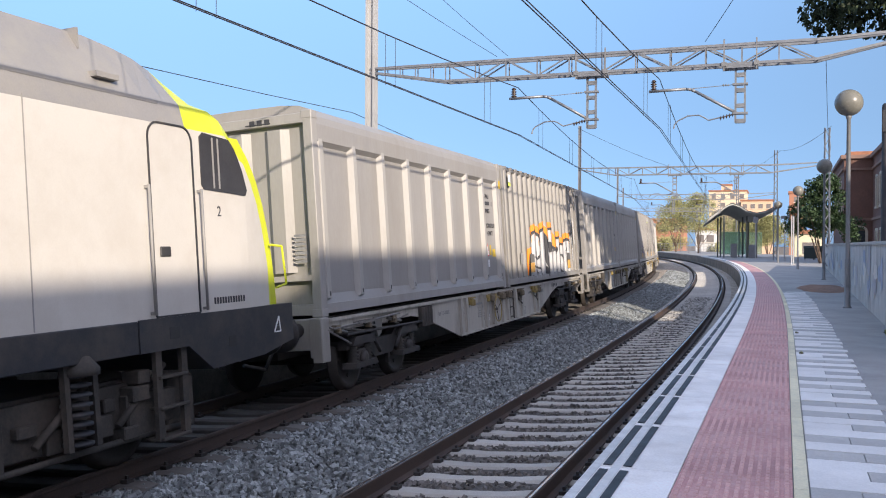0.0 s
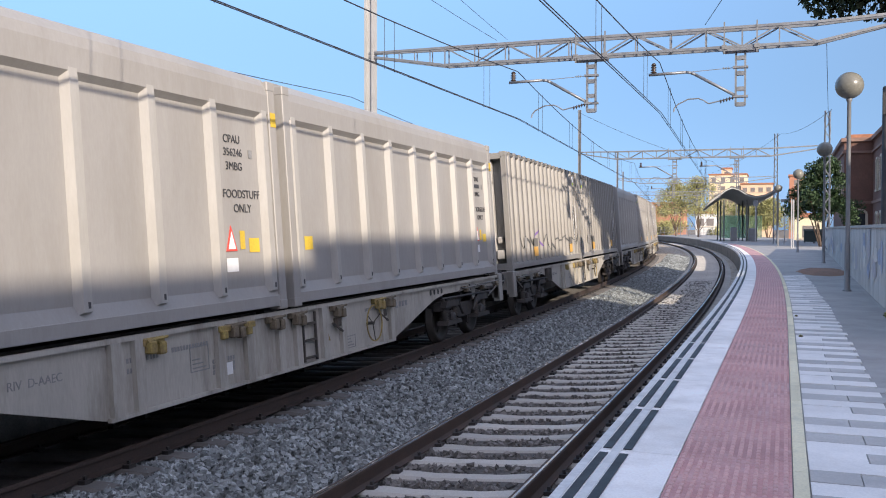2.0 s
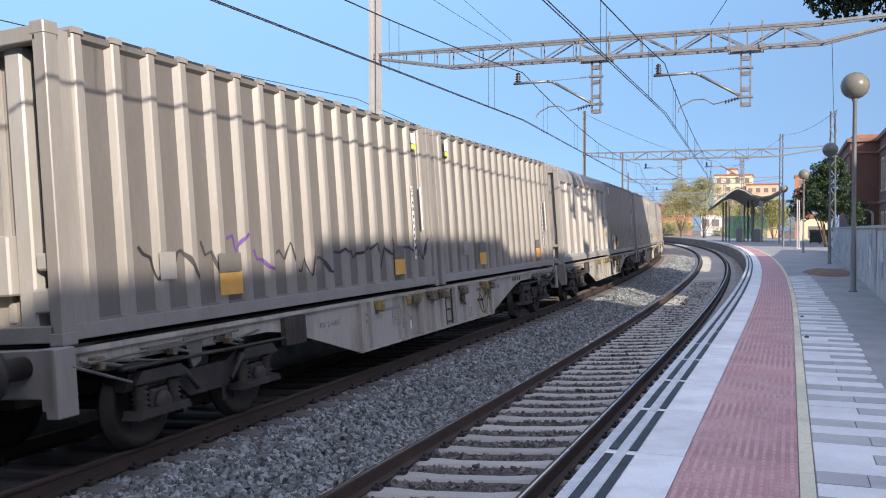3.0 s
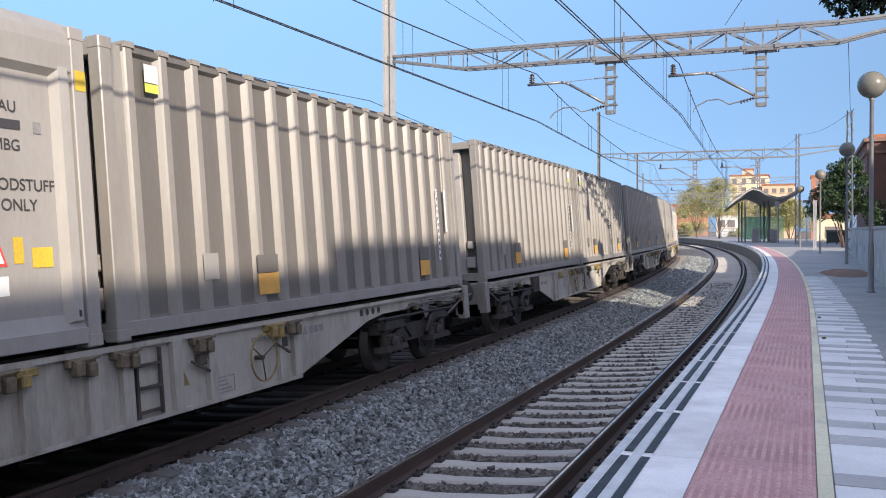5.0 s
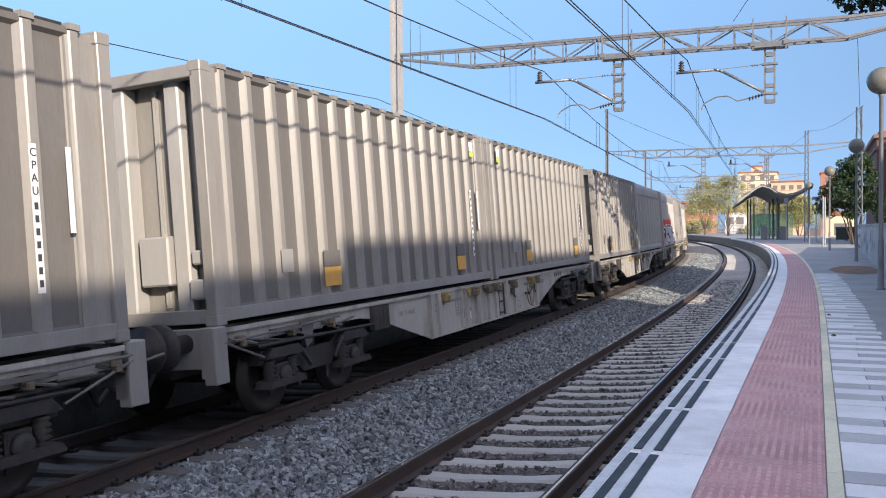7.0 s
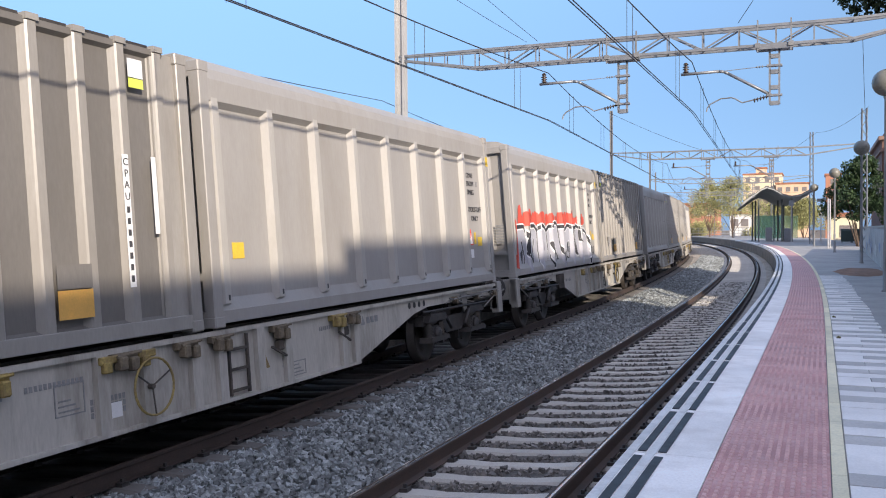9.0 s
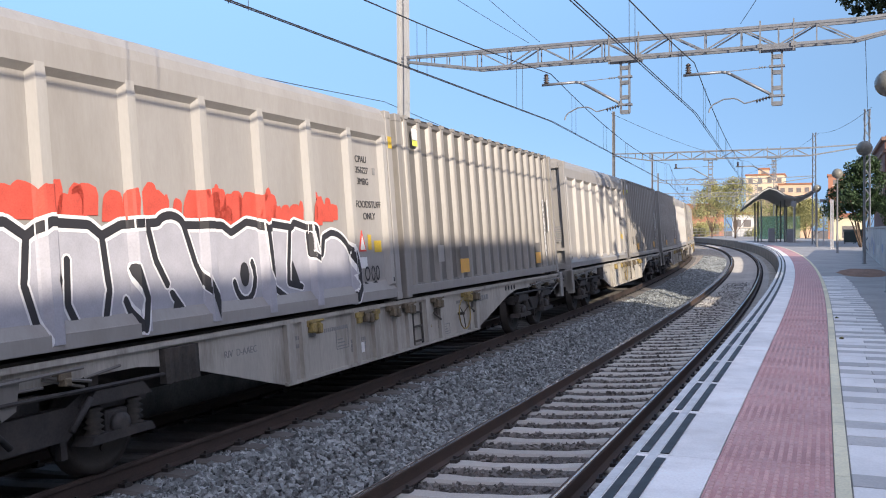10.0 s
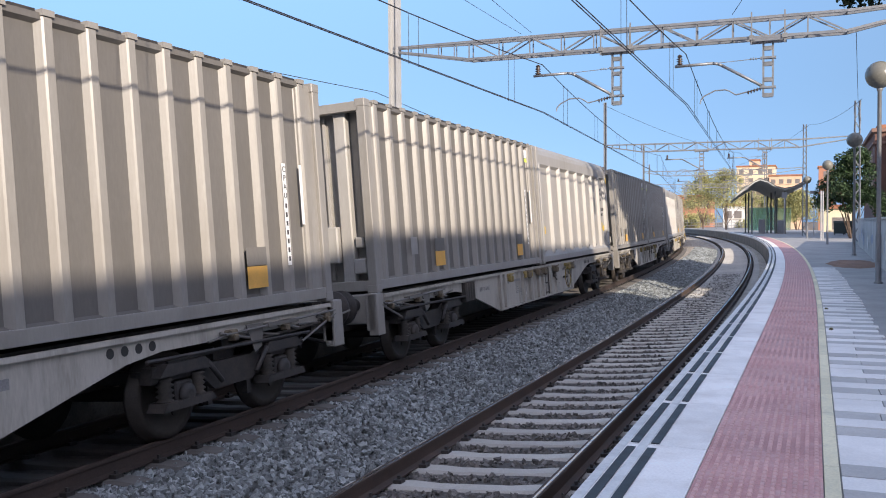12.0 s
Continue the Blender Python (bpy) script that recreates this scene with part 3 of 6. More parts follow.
def gantry(s, first=False):
    """A portal over both tracks; its own x runs across, from the near track's centre."""
    g = thing("catenary_gantry", "grey lattice steel portal carrying the overhead wires", "gantry", "overhead line gantries", m=NEAR.stand(s))
    shift = NEAR.at(s).x - FAR.at(s).x
    xl, xr = -8.03 if s < 40 else -8.05, 6.9 if s > 30 else 6.0
    zb, zt = 6.65, 7.12
    bm = bmesh.new()
    if s < 40:
        # built-up channel mast
        for dx in (-0.11, 0.11):
            box(bm, xl + dx - 0.035, xl + dx + 0.035, -0.12, 0.12, -0.8, 11.0)
        box(bm, xl - 0.075, xl + 0.075, -0.06, 0.06, -0.8, 11.0)
        part("mast", fixed(bm), "mast_white", g, "pale painted steel mast")
    else:
        for dx in (-0.08, 0.08):
            box(bm, xl + dx - 0.012, xl + dx + 0.012, -0.09, 0.09, -0.8, 9.9)
        box(bm, xl - 0.068, xl + 0.068, -0.01, 0.01, -0.8, 9.9)
        part("mast", fixed(bm), "lamp_pole", g, "dark steel mast")
    bm = bmesh.new()
    lattice_mast(bm, xr, 0, PLAT - 0.02, 9.3 if s < 70 else 11.3, 0.34)
    part("lattice_mast", fixed(bm), "galvanised", g, "slender lattice mast behind the platform")
    bm = bmesh.new()
    xa, xb = xl + 2.3, min(xr - 2.2, 3.7)
    for dy in (-0.17, 0.17):
        bar(bm, (xl, dy * 0.4, zt + 0.02), (xa, dy, zt), 0.06)
        bar(bm, (xa, dy, zt), (xb, dy, zt), 0.065)
        bar(bm, (xb, dy, zt), (xr, dy * 0.4, zt + 0.12), 0.06)
        bar(bm, (xl, dy * 0.4, zt - 0.08), (xa, dy, zb), 0.06)
        bar(bm, (xa, dy, zb), (xb, dy, zb), 0.065)
        bar(bm, (xb, dy, zb), (xr, dy * 0.4, zt), 0.06)
        n = 11
        for i in range(n):
            a, b = xa + (xb - xa) * i / n, xa + (xb - xa) * (i + 1) / n
            bar(bm, (a, dy, zb), (a, dy, zt), 0.03)
            if i % 2:
                bar(bm, (a, dy, zb), (b, dy, zt), 0.034)
            else:
                bar(bm, (a, dy, zt), (b, dy, zb), 0.034)
        for i in range(4):
            a = xl + (xa - xl) * (i + 1) / 5
            bar(bm, (a, dy * 0.6, zt + 0.01), (a, dy * 0.6, zt - 0.08 - 0.4 * (i + 1) / 5), 0.024)
    for i in range(12):
        a = xa + (xb - xa) * i / 11
        bar(bm, (a, -0.17, zt), (a, 0.17, zt), 0.03)
        bar(bm, (a, -0.17, zb), (a, 0.17, zb), 0.03)
    part("beam", fixed(bm), "galvanised", g, "triangulated lattice beam")
    for lat in (1.95 if s < 30 else 1.7, 2.05 - shift + (0.45 if s < 30 else 0.65)):
        for dx in (-0.38, 0.38):
            bm = bmesh.new()
            bar(bm, (lat + dx, -0.2, zb - 0.16), (lat + dx, -0.2, zt + 0.14), 0.035)
            box(bm, lat + dx - 0.06, lat + dx + 0.06, -0.24, -0.19, zb - 0.06, zb + 0.05)
            part("clamp", fixed(bm), "lamp_pole", g, "dark threaded clamp rod")
    for lat, drop, name in ((1.95 if s < 30 else 1.7, 0, "near"), (2.05 - shift + (0.45 if s < 30 else 0.65), 0, "far")):
        bm = bmesh.new()
        for dx in (-0.11, 0.11):
            bar(bm, (lat + dx, 0, zb - 0.05), (lat + dx, 0, zb - 1.42), 0.045, 0.1)
        for i in range(4):
            z = zb - 0.2 - i * 0.38
            box(bm, lat - 0.11, lat + 0.11, -0.05, 0.05, z - 0.1, z)
        box(bm, lat - 0.42, lat + 0.42, -0.2, 0.2, zb - 0.1, zb - 0.03)
        post = part("drop_post", fixed(bm), "galvanised", g, "hanging ladder-like steel post")
        bm = bmesh.new()
        tip = lat - 2.1
        arm = [(lat - 0.08, zb - 1.19), (lat - 1.08, zb - 0.60), (lat - 1.18, zb - 0.55), (lat - 1.30, zb - 0.53), (tip - 0.12, zb - 0.55)]
        for (xa_, za_), (xb_, zb_) in zip(arm, arm[1:]):
            bar(bm, (xa_, 0, za_), (xb_, 0, zb_), 0.075, sides=8)
        bar(bm, (lat - 0.1, 0, zb - 0.48), (lat - 1.2, 0, zb - 0.53), 0.016)
        for k in range(3):
            lathe(bm, [(0.012, 0), (0.035, 0.02), (0.012, 0.04)], axis="X", at=(lat - 0.3 - 0.06 * k, 0, zb - 0.485), sides=8)
        for z in (zb - 0.48, zb - 1.2):
            box(bm, lat - 0.18, lat + 0.18, -0.075, 0.075, z - 0.025, z + 0.025)
        part("bracket_arm", fixed(bm), "galvanised", g)
        bm = bmesh.new()
        lathe(bm, [(0.03, 0), (0.085, 0.03), (0.03, 0.06), (0.085, 0.09), (0.03, 0.12), (0.085, 0.15), (0.03, 0.18), (0.07, 0.21), (0.03, 0.26)], at=(tip, 0, zb - 0.52), sides=10)
        part("insulator", fixed(bm), "insulator", g, "stack of brown insulator discs")
        bm = bmesh.new()
        for i in range(5):
            x = lat - 0.2 - 0.07 * i
            lathe(bm, [(0.02, 0), (0.06, 0.02), (0.02, 0.04)], axis="X", at=(x, 0, zb - 1.22 - 0.02 * i), sides=8)
        part("insulator", fixed(bm), "insulator", g, "stack of brown insulator discs")
        bm = bmesh.new()
        arm = [(lat - 0.08, zb - 1.2), (lat - 0.75, zb - 1.34), (lat - 0.90, zb - 1.24), (lat - 1.0, zb - 1.2), (lat - 1.25, zb - 1.21), (lat - 1.5, zb - 1.33), (lat - 1.58, zb - 1.42), (lat - 1.6, zb - 1.52)]
        for (xa_, za_), (xb_, zb_) in zip(arm, arm[1:]):
            bar(bm, (xa_, 0, za_), (xb_, 0, zb_), 0.036, sides=6)
        part("steady_arm", fixed(bm), "galvanised", g)


def wire_curve(name, points, radius, label, group="overhead wires", parent=None):
    c = bpy.data.curves.new(name, "CURVE")
    c.dimensions, c.bevel_depth, c.bevel_resolution = "3D", radius, 1
    for pts in points:
        sp = c.splines.new("POLY")
        sp.points.add(len(pts) - 1)
        for q, p in zip(sp.points, pts):
            q.co = (*p, 1)
    c.materials.append(M["wire"])
    ob = new(name, c)
    if parent is not None:
        ob.parent = parent
        return ob
    return tagged(ob, label, "overhead wire", group)


def catenary(line, offs):
    """Messenger, twin contact wires and droppers of one track; offs: the wires' places across it at each gantry."""
    stops = list(GANTRIES) + [160.0, 196.0]
    mess, cont, drops = [], [], []
    for k, (a, b) in enumerate(zip(stops, stops[1:])):
        pa, pb = line.at(a, offs[k]), line.at(b, offs[k + 1])
        for i in range(13):
            t = i / 12
            p = pa.lerp(pb, t)
            zm = 6.40 - 4 * 0.5 * t * (1 - t)
            mess.append((p.x, p.y, zm))
            cont.append((p.x, p.y, 5.13))
            if i % 2 == 1:
                drops.append([(p.x, p.y, zm), (p.x, p.y, 5.1)])
                drops.append([(p.x + 0.02, p.y + 0.4, zm), (p.x + 0.02, p.y + 0.4, 5.1)])
    w = wire_curve("overhead_wire", [mess], 0.012, "dark messenger wire with droppers and a contact wire below")
    wire_curve("contact_wire", [cont, [(x + 0.05, y, z) for x, y, z in cont]], 0.009, "", parent=w)
    wire_curve("dropper", drops, 0.005, "", parent=w)


def feeder(points, label="thin dark feeder wire strung between the masts", r=0.009):
    pts = []
    for a, b in zip(points, points[1:]):
        a, b = Vector(a), Vector(b)
        sag = 0.012 * (b - a).length
        pts += [tuple(a.lerp(b, i / 12) - Vector((0, 0, 4 * sag * (i / 12) * (1 - i / 12)))) for i in range(13)]
    wire_curve("feeder_wire", [pts], r, label, "feeder wires")


# ---- platform things ----
def lamp_post(x, y):
    l = thing("platform_lamp", "slim grey lamp post with an unlit globe on top", "lamp", "platform lamps", m=pose(x, y, PLAT - 0.01))
    bm = bmesh.new()
    lathe(bm, [(0.10, 0), (0.10, 0.02), (0.07, 0.04), (0.062, 1.1), (0.05, 1.16), (0.045, 4.4), (0.06, 4.42), (0.07, 4.48), (0.05, 4.5)], sides=14)
    box(bm, -0.035, 0.035, -0.068, -0.055, 0.5, 0.8)
    part("pole", fixed(bm), "lamp_pole", l)
    bm = bmesh.new()
    lathe(bm, [(0.08, 4.48)] + [(0.315 * math.sin(math.radians(a)), 4.78 - 0.31 * math.cos(math.radians(a))) for a in range(20, 180, 12)] + [(0.02, 5.09)], sides=24)
    part("globe", fixed(bm), "globe", l, "dusty pale globe")


def side_wall():
    w = thing("boundary_wall", "grey rendered boundary wall with faded spray paint", "wall", kind="structure")
    bm = bmesh.new()
    pts = [(1.66, 13.0), (1.72, 17.7), (1.95, 32.0), (2.35, 55.0), (2.55, 66.0)]
    for (xa, ya), (xb, yb) in zip(pts, pts[1:]):
        vs = []
        for x, y in ((xa, ya), (xb, yb)):
            vs.append([bm.verts.new(p) for p in ((x, y, PLAT - 0.05), (x, y, PLAT + 1.46), (x + 0.25, y, PLAT + 1.46), (x + 0.25, y, PLAT - 0.05))])
        for i in range(4):
            bm.faces.new((vs[0][i], vs[0][(i + 1) % 4], vs[1][(i + 1) % 4], vs[1][i]))
    part("wall_body", fixed(bm), "wall", w)
    rng = random.Random(8)
    for i in range(46):
        y = 14.5 + 40 * rng.random() ** 1.4
        x = 1.72 + (y - 17.7) * 0.0165 - 0.012
        z, hh, ww = PLAT + 0.15 + 0.6 * rng.random(), 0.3 + 0.5 * rng.random(), 0.15 + 0.5 * rng.random()
        bm = bmesh.new()
        ring = [bm.verts.new((x - 0.002 * (i % 4), y + ww * math.cos(a) * (0.6 + 0.6 * rng.random()), z + hh * (0.5 + 0.5 * math.sin(a)) * (0.7 + 0.5 * rng.random()))) for a in np.linspace(0, 6.0, 9)]
        bm.faces.new(ring)
        part("paint_patch", fixed(bm), ("wall_spray", "wall_pale", "wall_pale", "spray_grey", "concrete")[i % 5], w)
    bm = bmesh.new()
    for (xa, ya), (xb, yb) in zip(pts, pts[1:]):
        bar(bm, (xa + 0.125, ya, PLAT + 1.5), (xb + 0.125, yb, PLAT + 1.5), 0.34, 0.07)
    part("wall_cap", fixed(bm), "concrete", w, "projecting concrete cap")


def brick_house():
    """Brick station house beyond the wall: a projecting wing and a long front."""
    h = thing("station_house", "two-storey red brick house with pale window surrounds", "house", m=Matrix.Translation((0, 0, -2.0)) @ Matrix.Diagonal((1.5, 1.5, 1.5, 1)))
    z1 = 8.1
    bm = bmesh.new()
    box(bm, 3.35, 9.5, 60.0, 72.0, 0, z1)
    box(bm, 4.95, 11.5, 51.0, 60.0, 0, z1)
    part("wall", fixed(bm), "brick", h)
    bm = bmesh.new()
    for z, d, t in ((z1 - 0.05, 0.18, 0.22), (z1 - 0.75, 0.1, 0.14), (4.3, 0.08, 0.16)):
        box(bm, 3.35 - d, 9.5 + d, 60.0 - d, 72 + d, z, z + t)
        box(bm, 4.95 - d, 11.5 + d, 51.0 - d, 60.0 - d - 0.003, z + 0.002, z + t - 0.002)
    part("cornice", fixed(bm), "brick_trim", h, "projecting brick cornice and string course")
    bm = bmesh.new()
    box(bm, 3.5, 9.3, 60.2, 71.8, z1 + 0.17, z1 + 0.4)
    box(bm, 5.2, 11.3, 51.2, 59.8, z1 + 0.17, z1 + 0.38)
    part("roof", fixed(bm), "tile_roof", h)

    def window(at, turn, w, hgt):
        m = pose(*at, 0, 0, turn)
        bm = bmesh.new()
        box(bm, -w / 2, w / 2, -0.04, 0.10, 0, hgt)
        win = part("window", bm, "pane", h)
        win.matrix_basis = m
        bm = bmesh.new()
        for sx in (-1, 1):
            box(bm, sx * (w / 2 + 0.07) - 0.07, sx * (w / 2 + 0.07) + 0.07, -0.09, 0.05, -0.1, hgt)
        n = 8
        for i in range(n):
            a, b = math.pi * i / n, math.pi * (i + 1) / n
            ra = w / 2 + 0.07
            bar(bm, (ra * math.cos(a), -0.03, hgt + 0.5 * ra * math.sin(a)), (ra * math.cos(b), -0.03, hgt + 0.5 * ra * math.sin(b)), 0.14, 0.12)
        box(bm, -w / 2 - 0.16, w / 2 + 0.16, -0.12, 0.05, -0.18, -0.06)
        part("surround", fixed(bm), "cream", win, "pale plaster surround")
    for y in (52.2, 54.6, 57.0):
        window((4.95, y, 5.1), -90, 0.75, 1.5)
        window((4.95, y, 1.5), -90, 0.8, 2.0)
    window((4.15, 60.0, 1.5), 0, 0.8, 2.2)
    for y in (62.5, 66, 69.5):
        window((3.35, y, 5.1), -90, 0.75, 1.5)


def station_building():
    """Unseen buildings beside the camera, added so that their shade lies on the tracks and train."""
    b = thing("station_building", "long pale unseen building behind the platform, placed to shade the tracks", "building", m=pose(0, 0, -0.6))
    bm = bmesh.new()
    box(bm, 14.0, 24, -60, 8.6, 0, 12.45)
    part("wall", fixed(bm), "wall", b)
    # step in the caster's top, for the higher stretch of shadow
    bm = bmesh.new()
    box(bm, 13.98, 23.8, -7.2, 1.4, 12.452, 12.85)
    part("attic", fixed(bm), "wall", b, "raised top that lifts part of the cast shadow")
    bm = bmesh.new()
    box(bm, 13.98, 24.0, -60, -7.21, 12.452, 12.5)
    part("roof", fixed(bm), "tile_roof", b)
    # second unseen caster, darkening the train further along
    n = thing("neighbour_building", "tall plain unseen building behind the boundary wall, placed to shade the train", "building", m=pose(0, 0, -0.6))
    bm = bmesh.new()
    prism(bm, [(24.8, 0), (37.1, 0), (37.1, 10.6), (35.9, 13.0), (24.8, 13.0)], 7.2, 15)
    part("wall", fixed(bm), "wall", n)
    bm = bmesh.new()
    box(bm, 7.2, 15.2, 24.8, 35.9, 13.002, 13.15)
    part("roof", fixed(bm), "tile_roof", n)


def far_block():
    """Platform-shaped block added to keep light from under the train, hidden behind it but for its edge."""
    p = thing("opposite_platform", "added platform-shaped block behind the train that keeps light from under it", "platform", kind="structure")
    bm = bmesh.new()
    sweep(bm, FAR, [(-1.75, -0.84), (-1.75, 0.68), (-2.6, 0.70), (-2.6, -0.84)], -30, 120, 2.0)
    part("platform_side", fixed(bm), "face", p, "stained dark concrete side of the added block")
    bm = bmesh.new()
    sweep(bm, FAR, [(-2.604, -0.84), (-2.604, 0.70), (-7.5, 0.70), (-7.5, -0.84)], -30, 120, 2.0)
    part("platform_body", fixed(bm), "asphalt", p)


# ---- trees ----
def leaves(name, parent, mat, clumps, size, rng, count, squash=0.75, label=""):
    """Many small bent leaves round clump centres, as one crown."""
    verts, faces = [], []
    for c, r in clumps:
        for _ in range(count):
            d = rng.normal(size=3)
            d /= np.linalg.norm(d) + 1e-6
            p = np.array(c) + d * r * rng.random() ** 0.4 * np.array((1, 1, squash))
            q = np.array(Euler(rng.random(3) * 6.3).to_matrix())
            k = size * (0.6 + 0.8 * rng.random())
            quad = np.array(((-1, -0.45, 0), (0, -0.6, 0.15), (1, 0, 0), (0, 0.6, 0.15), (-1, 0.4, 0))) * k
            base = len(verts)
            verts.extend((quad @ q + p).tolist())
            faces.append(tuple(range(base, base + 5)))
    me = bpy.data.meshes.new(name)
    me.from_pydata(verts, [], faces)
    me.materials.append(M[mat])
    ob = new(name, me)
    ob.parent = parent
    if label:
        ob["label"] = label
    return ob


def tree(x, y, z, height, spread, mat, label, seed, trunk=0.35, clumps=26, count=70, leaf=0.16, group="trees", low=0.35, flat=False):
    rng = np.random.default_rng(seed)
    t = thing("tree", label, "tree", group, m=pose(x, y, z))
    bm = bmesh.new()
    fork = height * low
    lathe(bm, [(trunk * 0.65, 0), (trunk * 0.5, fork * 0.3), (trunk * 0.42, fork)], sides=9)
    centres = []
    for i in range(clumps):
        a = rng.random() * 6.28
        h = (0.35 + 0.65 * rng.random()) if not flat else (0.7 + 0.3 * rng.random())
        rr = spread * (0.25 + 0.75 * rng.random()) * (math.sin(math.pi * min(0.95, 0.15 + 0.8 * (h if not flat else 0.5))))
        c = (rr * math.cos(a), rr * math.sin(a), fork + (height - fork) * h)
        centres.append((c, spread * (0.2 + 0.16 * rng.random())))
        if i < 9:
            mid = (c[0] * 0.4, c[1] * 0.4, fork + (c[2] - fork) * 0.55)
            bar(bm, (0, 0, fork * 0.9), mid, trunk * 0.3, sides=6)
            bar(bm, mid, c, trunk * 0.15, sides=5)
    part("trunk", fixed(bm), "bark", t)
    leaves("crown", t, mat, centres, leaf, rng, count)
    return t


# ---- far end of the station ----
def shelter():
    sh = thing("platform_shelter", "dark metal shelter with a gull-wing roof and green glass walls", "shelter", m=NEAR.stand(112, 0, PLAT - 0.012))
    prof = [(1.7, 4.25), (2.6, 4.9), (3.6, 5.6), (4.2, 5.85), (5.0, 5.6), (5.9, 5.0), (6.8, 4.75), (7.8, 4.95), (8.8, 5.5), (9.6, 5.85)]
    bm = bmesh.new()
    for (xa, za), (xb, zb) in zip(prof, prof[1:]):
        vs = [bm.verts.new(p) for p in ((xa, -4.5, za + 0.3), (xb, -4.5, zb + 0.3), (xb, 5, zb - 0.5), (xa, 5, za - 0.5), (xa, -4.5, za + 0.36), (xb, -4.5, zb + 0.36), (xb, 5, zb - 0.44), (xa, 5, za - 0.44))]
        for q in ((3, 2, 1, 0), (4, 5, 6, 7), (0, 1, 5, 4), (2, 3, 7, 6), (1, 2, 6, 5), (3, 0, 4, 7)):
            bm.faces.new([vs[i] for i in q])
    bmesh.ops.remove_doubles(bm, verts=bm.verts, dist=0.001)
    part("roof", fixed(bm), "canopy", sh, "curved dark metal roof")
    for k in range(12):
        bm = bmesh.new()
        y = -4.4 + k * 0.85
        for (xa, za), (xb, zb) in zip(prof, prof[1:]):
            bar(bm, (xa, y, za - 0.15 - 0.084 * y), (xb, y, zb - 0.15 - 0.084 * y), 0.09, 0.14)
        part("roof_rib", fixed(bm), "canopy_pale", sh, "pale curved roof rib")
    for x, y in ((3.4, -3.5), (3.4, 0.5), (3.4, 4.4), (5.9, -3.5), (5.9, 0.5), (5.9, 4.4), (6.9, -4.0), (6.9, 3.5)):
        bm = bmesh.new()
        lathe(bm, [(0.13, 0), (0.13, 0.05), (0.085, 0.06), (0.085, 4.75)], sides=10, at=(x, y, 0))
        part("post", fixed(bm), "canopy", sh)
    for x0, x1, y0, y1 in ((3.6, 5.7, 4.3, 4.34), (3.6, 5.7, -0.2, -0.16), (5.95, 5.99, -3.3, 0.3), (5.95, 5.99, 0.7, 4.2), (6.1, 8.6, 4.3, 4.34)):
        bm = bmesh.new()
        box(bm, x0, x1, y0, y1, 0.3, 3.0)
        part("glass_panel", bm, "green_glass", sh, "green tinted glass panel")
    bm = bmesh.new()
    box(bm, 4.2, 4.9, -3.2, -2.6, 0, 1.6, 0.05)
    part("ticket_machine", fixed(bm), "galvanised", sh, "grey ticket machine")
    bm = bmesh.new()
    box(bm, 6.0, 6.7, -4.6, -4.1, 0, 1.5, 0.05)
    part("cabinet", fixed(bm), "galvanised", sh, "grey metal cabinet")


def block(name, label, category, x0, x1, y0, y1, z1, mat, rows, cols, side, group=""):
    """A house with rows of window openings on the face towards the station."""
    b = thing(name, label, category, group, m=pose(0, 0, -0.85))
    bm = bmesh.new()
    box(bm, x0, x1, y0, y1, 0, z1)
    part("wall", fixed(bm), mat, b)
    bm = bmesh.new()
    box(bm, x0 - 0.3, x1 + 0.3, y0 - 0.3, y1 + 0.3, z1 + 0.004, z1 + 0.5)
    part("roof", fixed(bm), "tile_roof", b)
    for r in range(rows):
        for c in range(cols):
            x = x0 + (x1 - x0) * (c + 0.5) / cols
            z = z1 - 2.6 - r * 3.0
            bm = bmesh.new()
            box(bm, x - 0.75, x + 0.75, y0 - 0.05, y0 + 0.2, z, z + 1.5)
            w = part("window", bm, "far_pane", b)
            bm = bmesh.new()
            box(bm, x - 0.95, x + 0.95, y0 - 0.25, y0 - 0.06, z - 0.25, z - 0.08)
            part("sill", bm, "cream", w)
    return b


def far_town():
    block("apartment_block", "cream and orange apartment block beyond the station", "apartment block", -26, -13, 345, 360, 22.5, "apt_cream", 3, 4, 0, "apartment blocks")
    block("apartment_block", "lower orange apartment block with balconies", "apartment block", -14.5, -4, 336, 344, 18.5, "apt_orange", 3, 4, 0, "apartment blocks")
    block("apartment_block", "slender stair tower of pale orange plaster", "apartment block", -22, -18.5, 350, 356, 25.0, "apt_orange", 1, 1, 0, "apartment blocks")
    block("brick_tower", "far red brick apartment tower", "apartment block", 1.2, 5.2, 278, 288, 18.0, "apt_red", 4, 1, 0)
    block("low_house", "low house with a red tiled roof by the line", "house", -34, -24, 236, 246, 9.2, "apt_red", 1, 3, 0)
    block("low_house", "white walled low building beside the tracks", "house", -17.8, -13.8, 200, 206, 6.2, "white_paint", 1, 2, 0)


def fence_far():
    f = thing("metal_fence", "thin grey metal fence at the end of the platform", "fence")
    for i in range(26):
        p = NEAR.at(196, -2 + i * 0.9)
        bm = bmesh.new()
        bar(bm, (p.x, p.y, PLAT - 0.05), (p.x, p.y, PLAT + 1.7), 0.07)
        part("post", fixed(bm), "galvanised", f)
    a, b = NEAR.at(196, -2), NEAR.at(196, 20.5)
    for z in (0.5, 1.1, 1.65):
        bm = bmesh.new()
        bar(bm, (a.x, a.y, PLAT + z), (b.x, b.y, PLAT + z), 0.06)
        part("rail", fixed(bm), "galvanised", f)


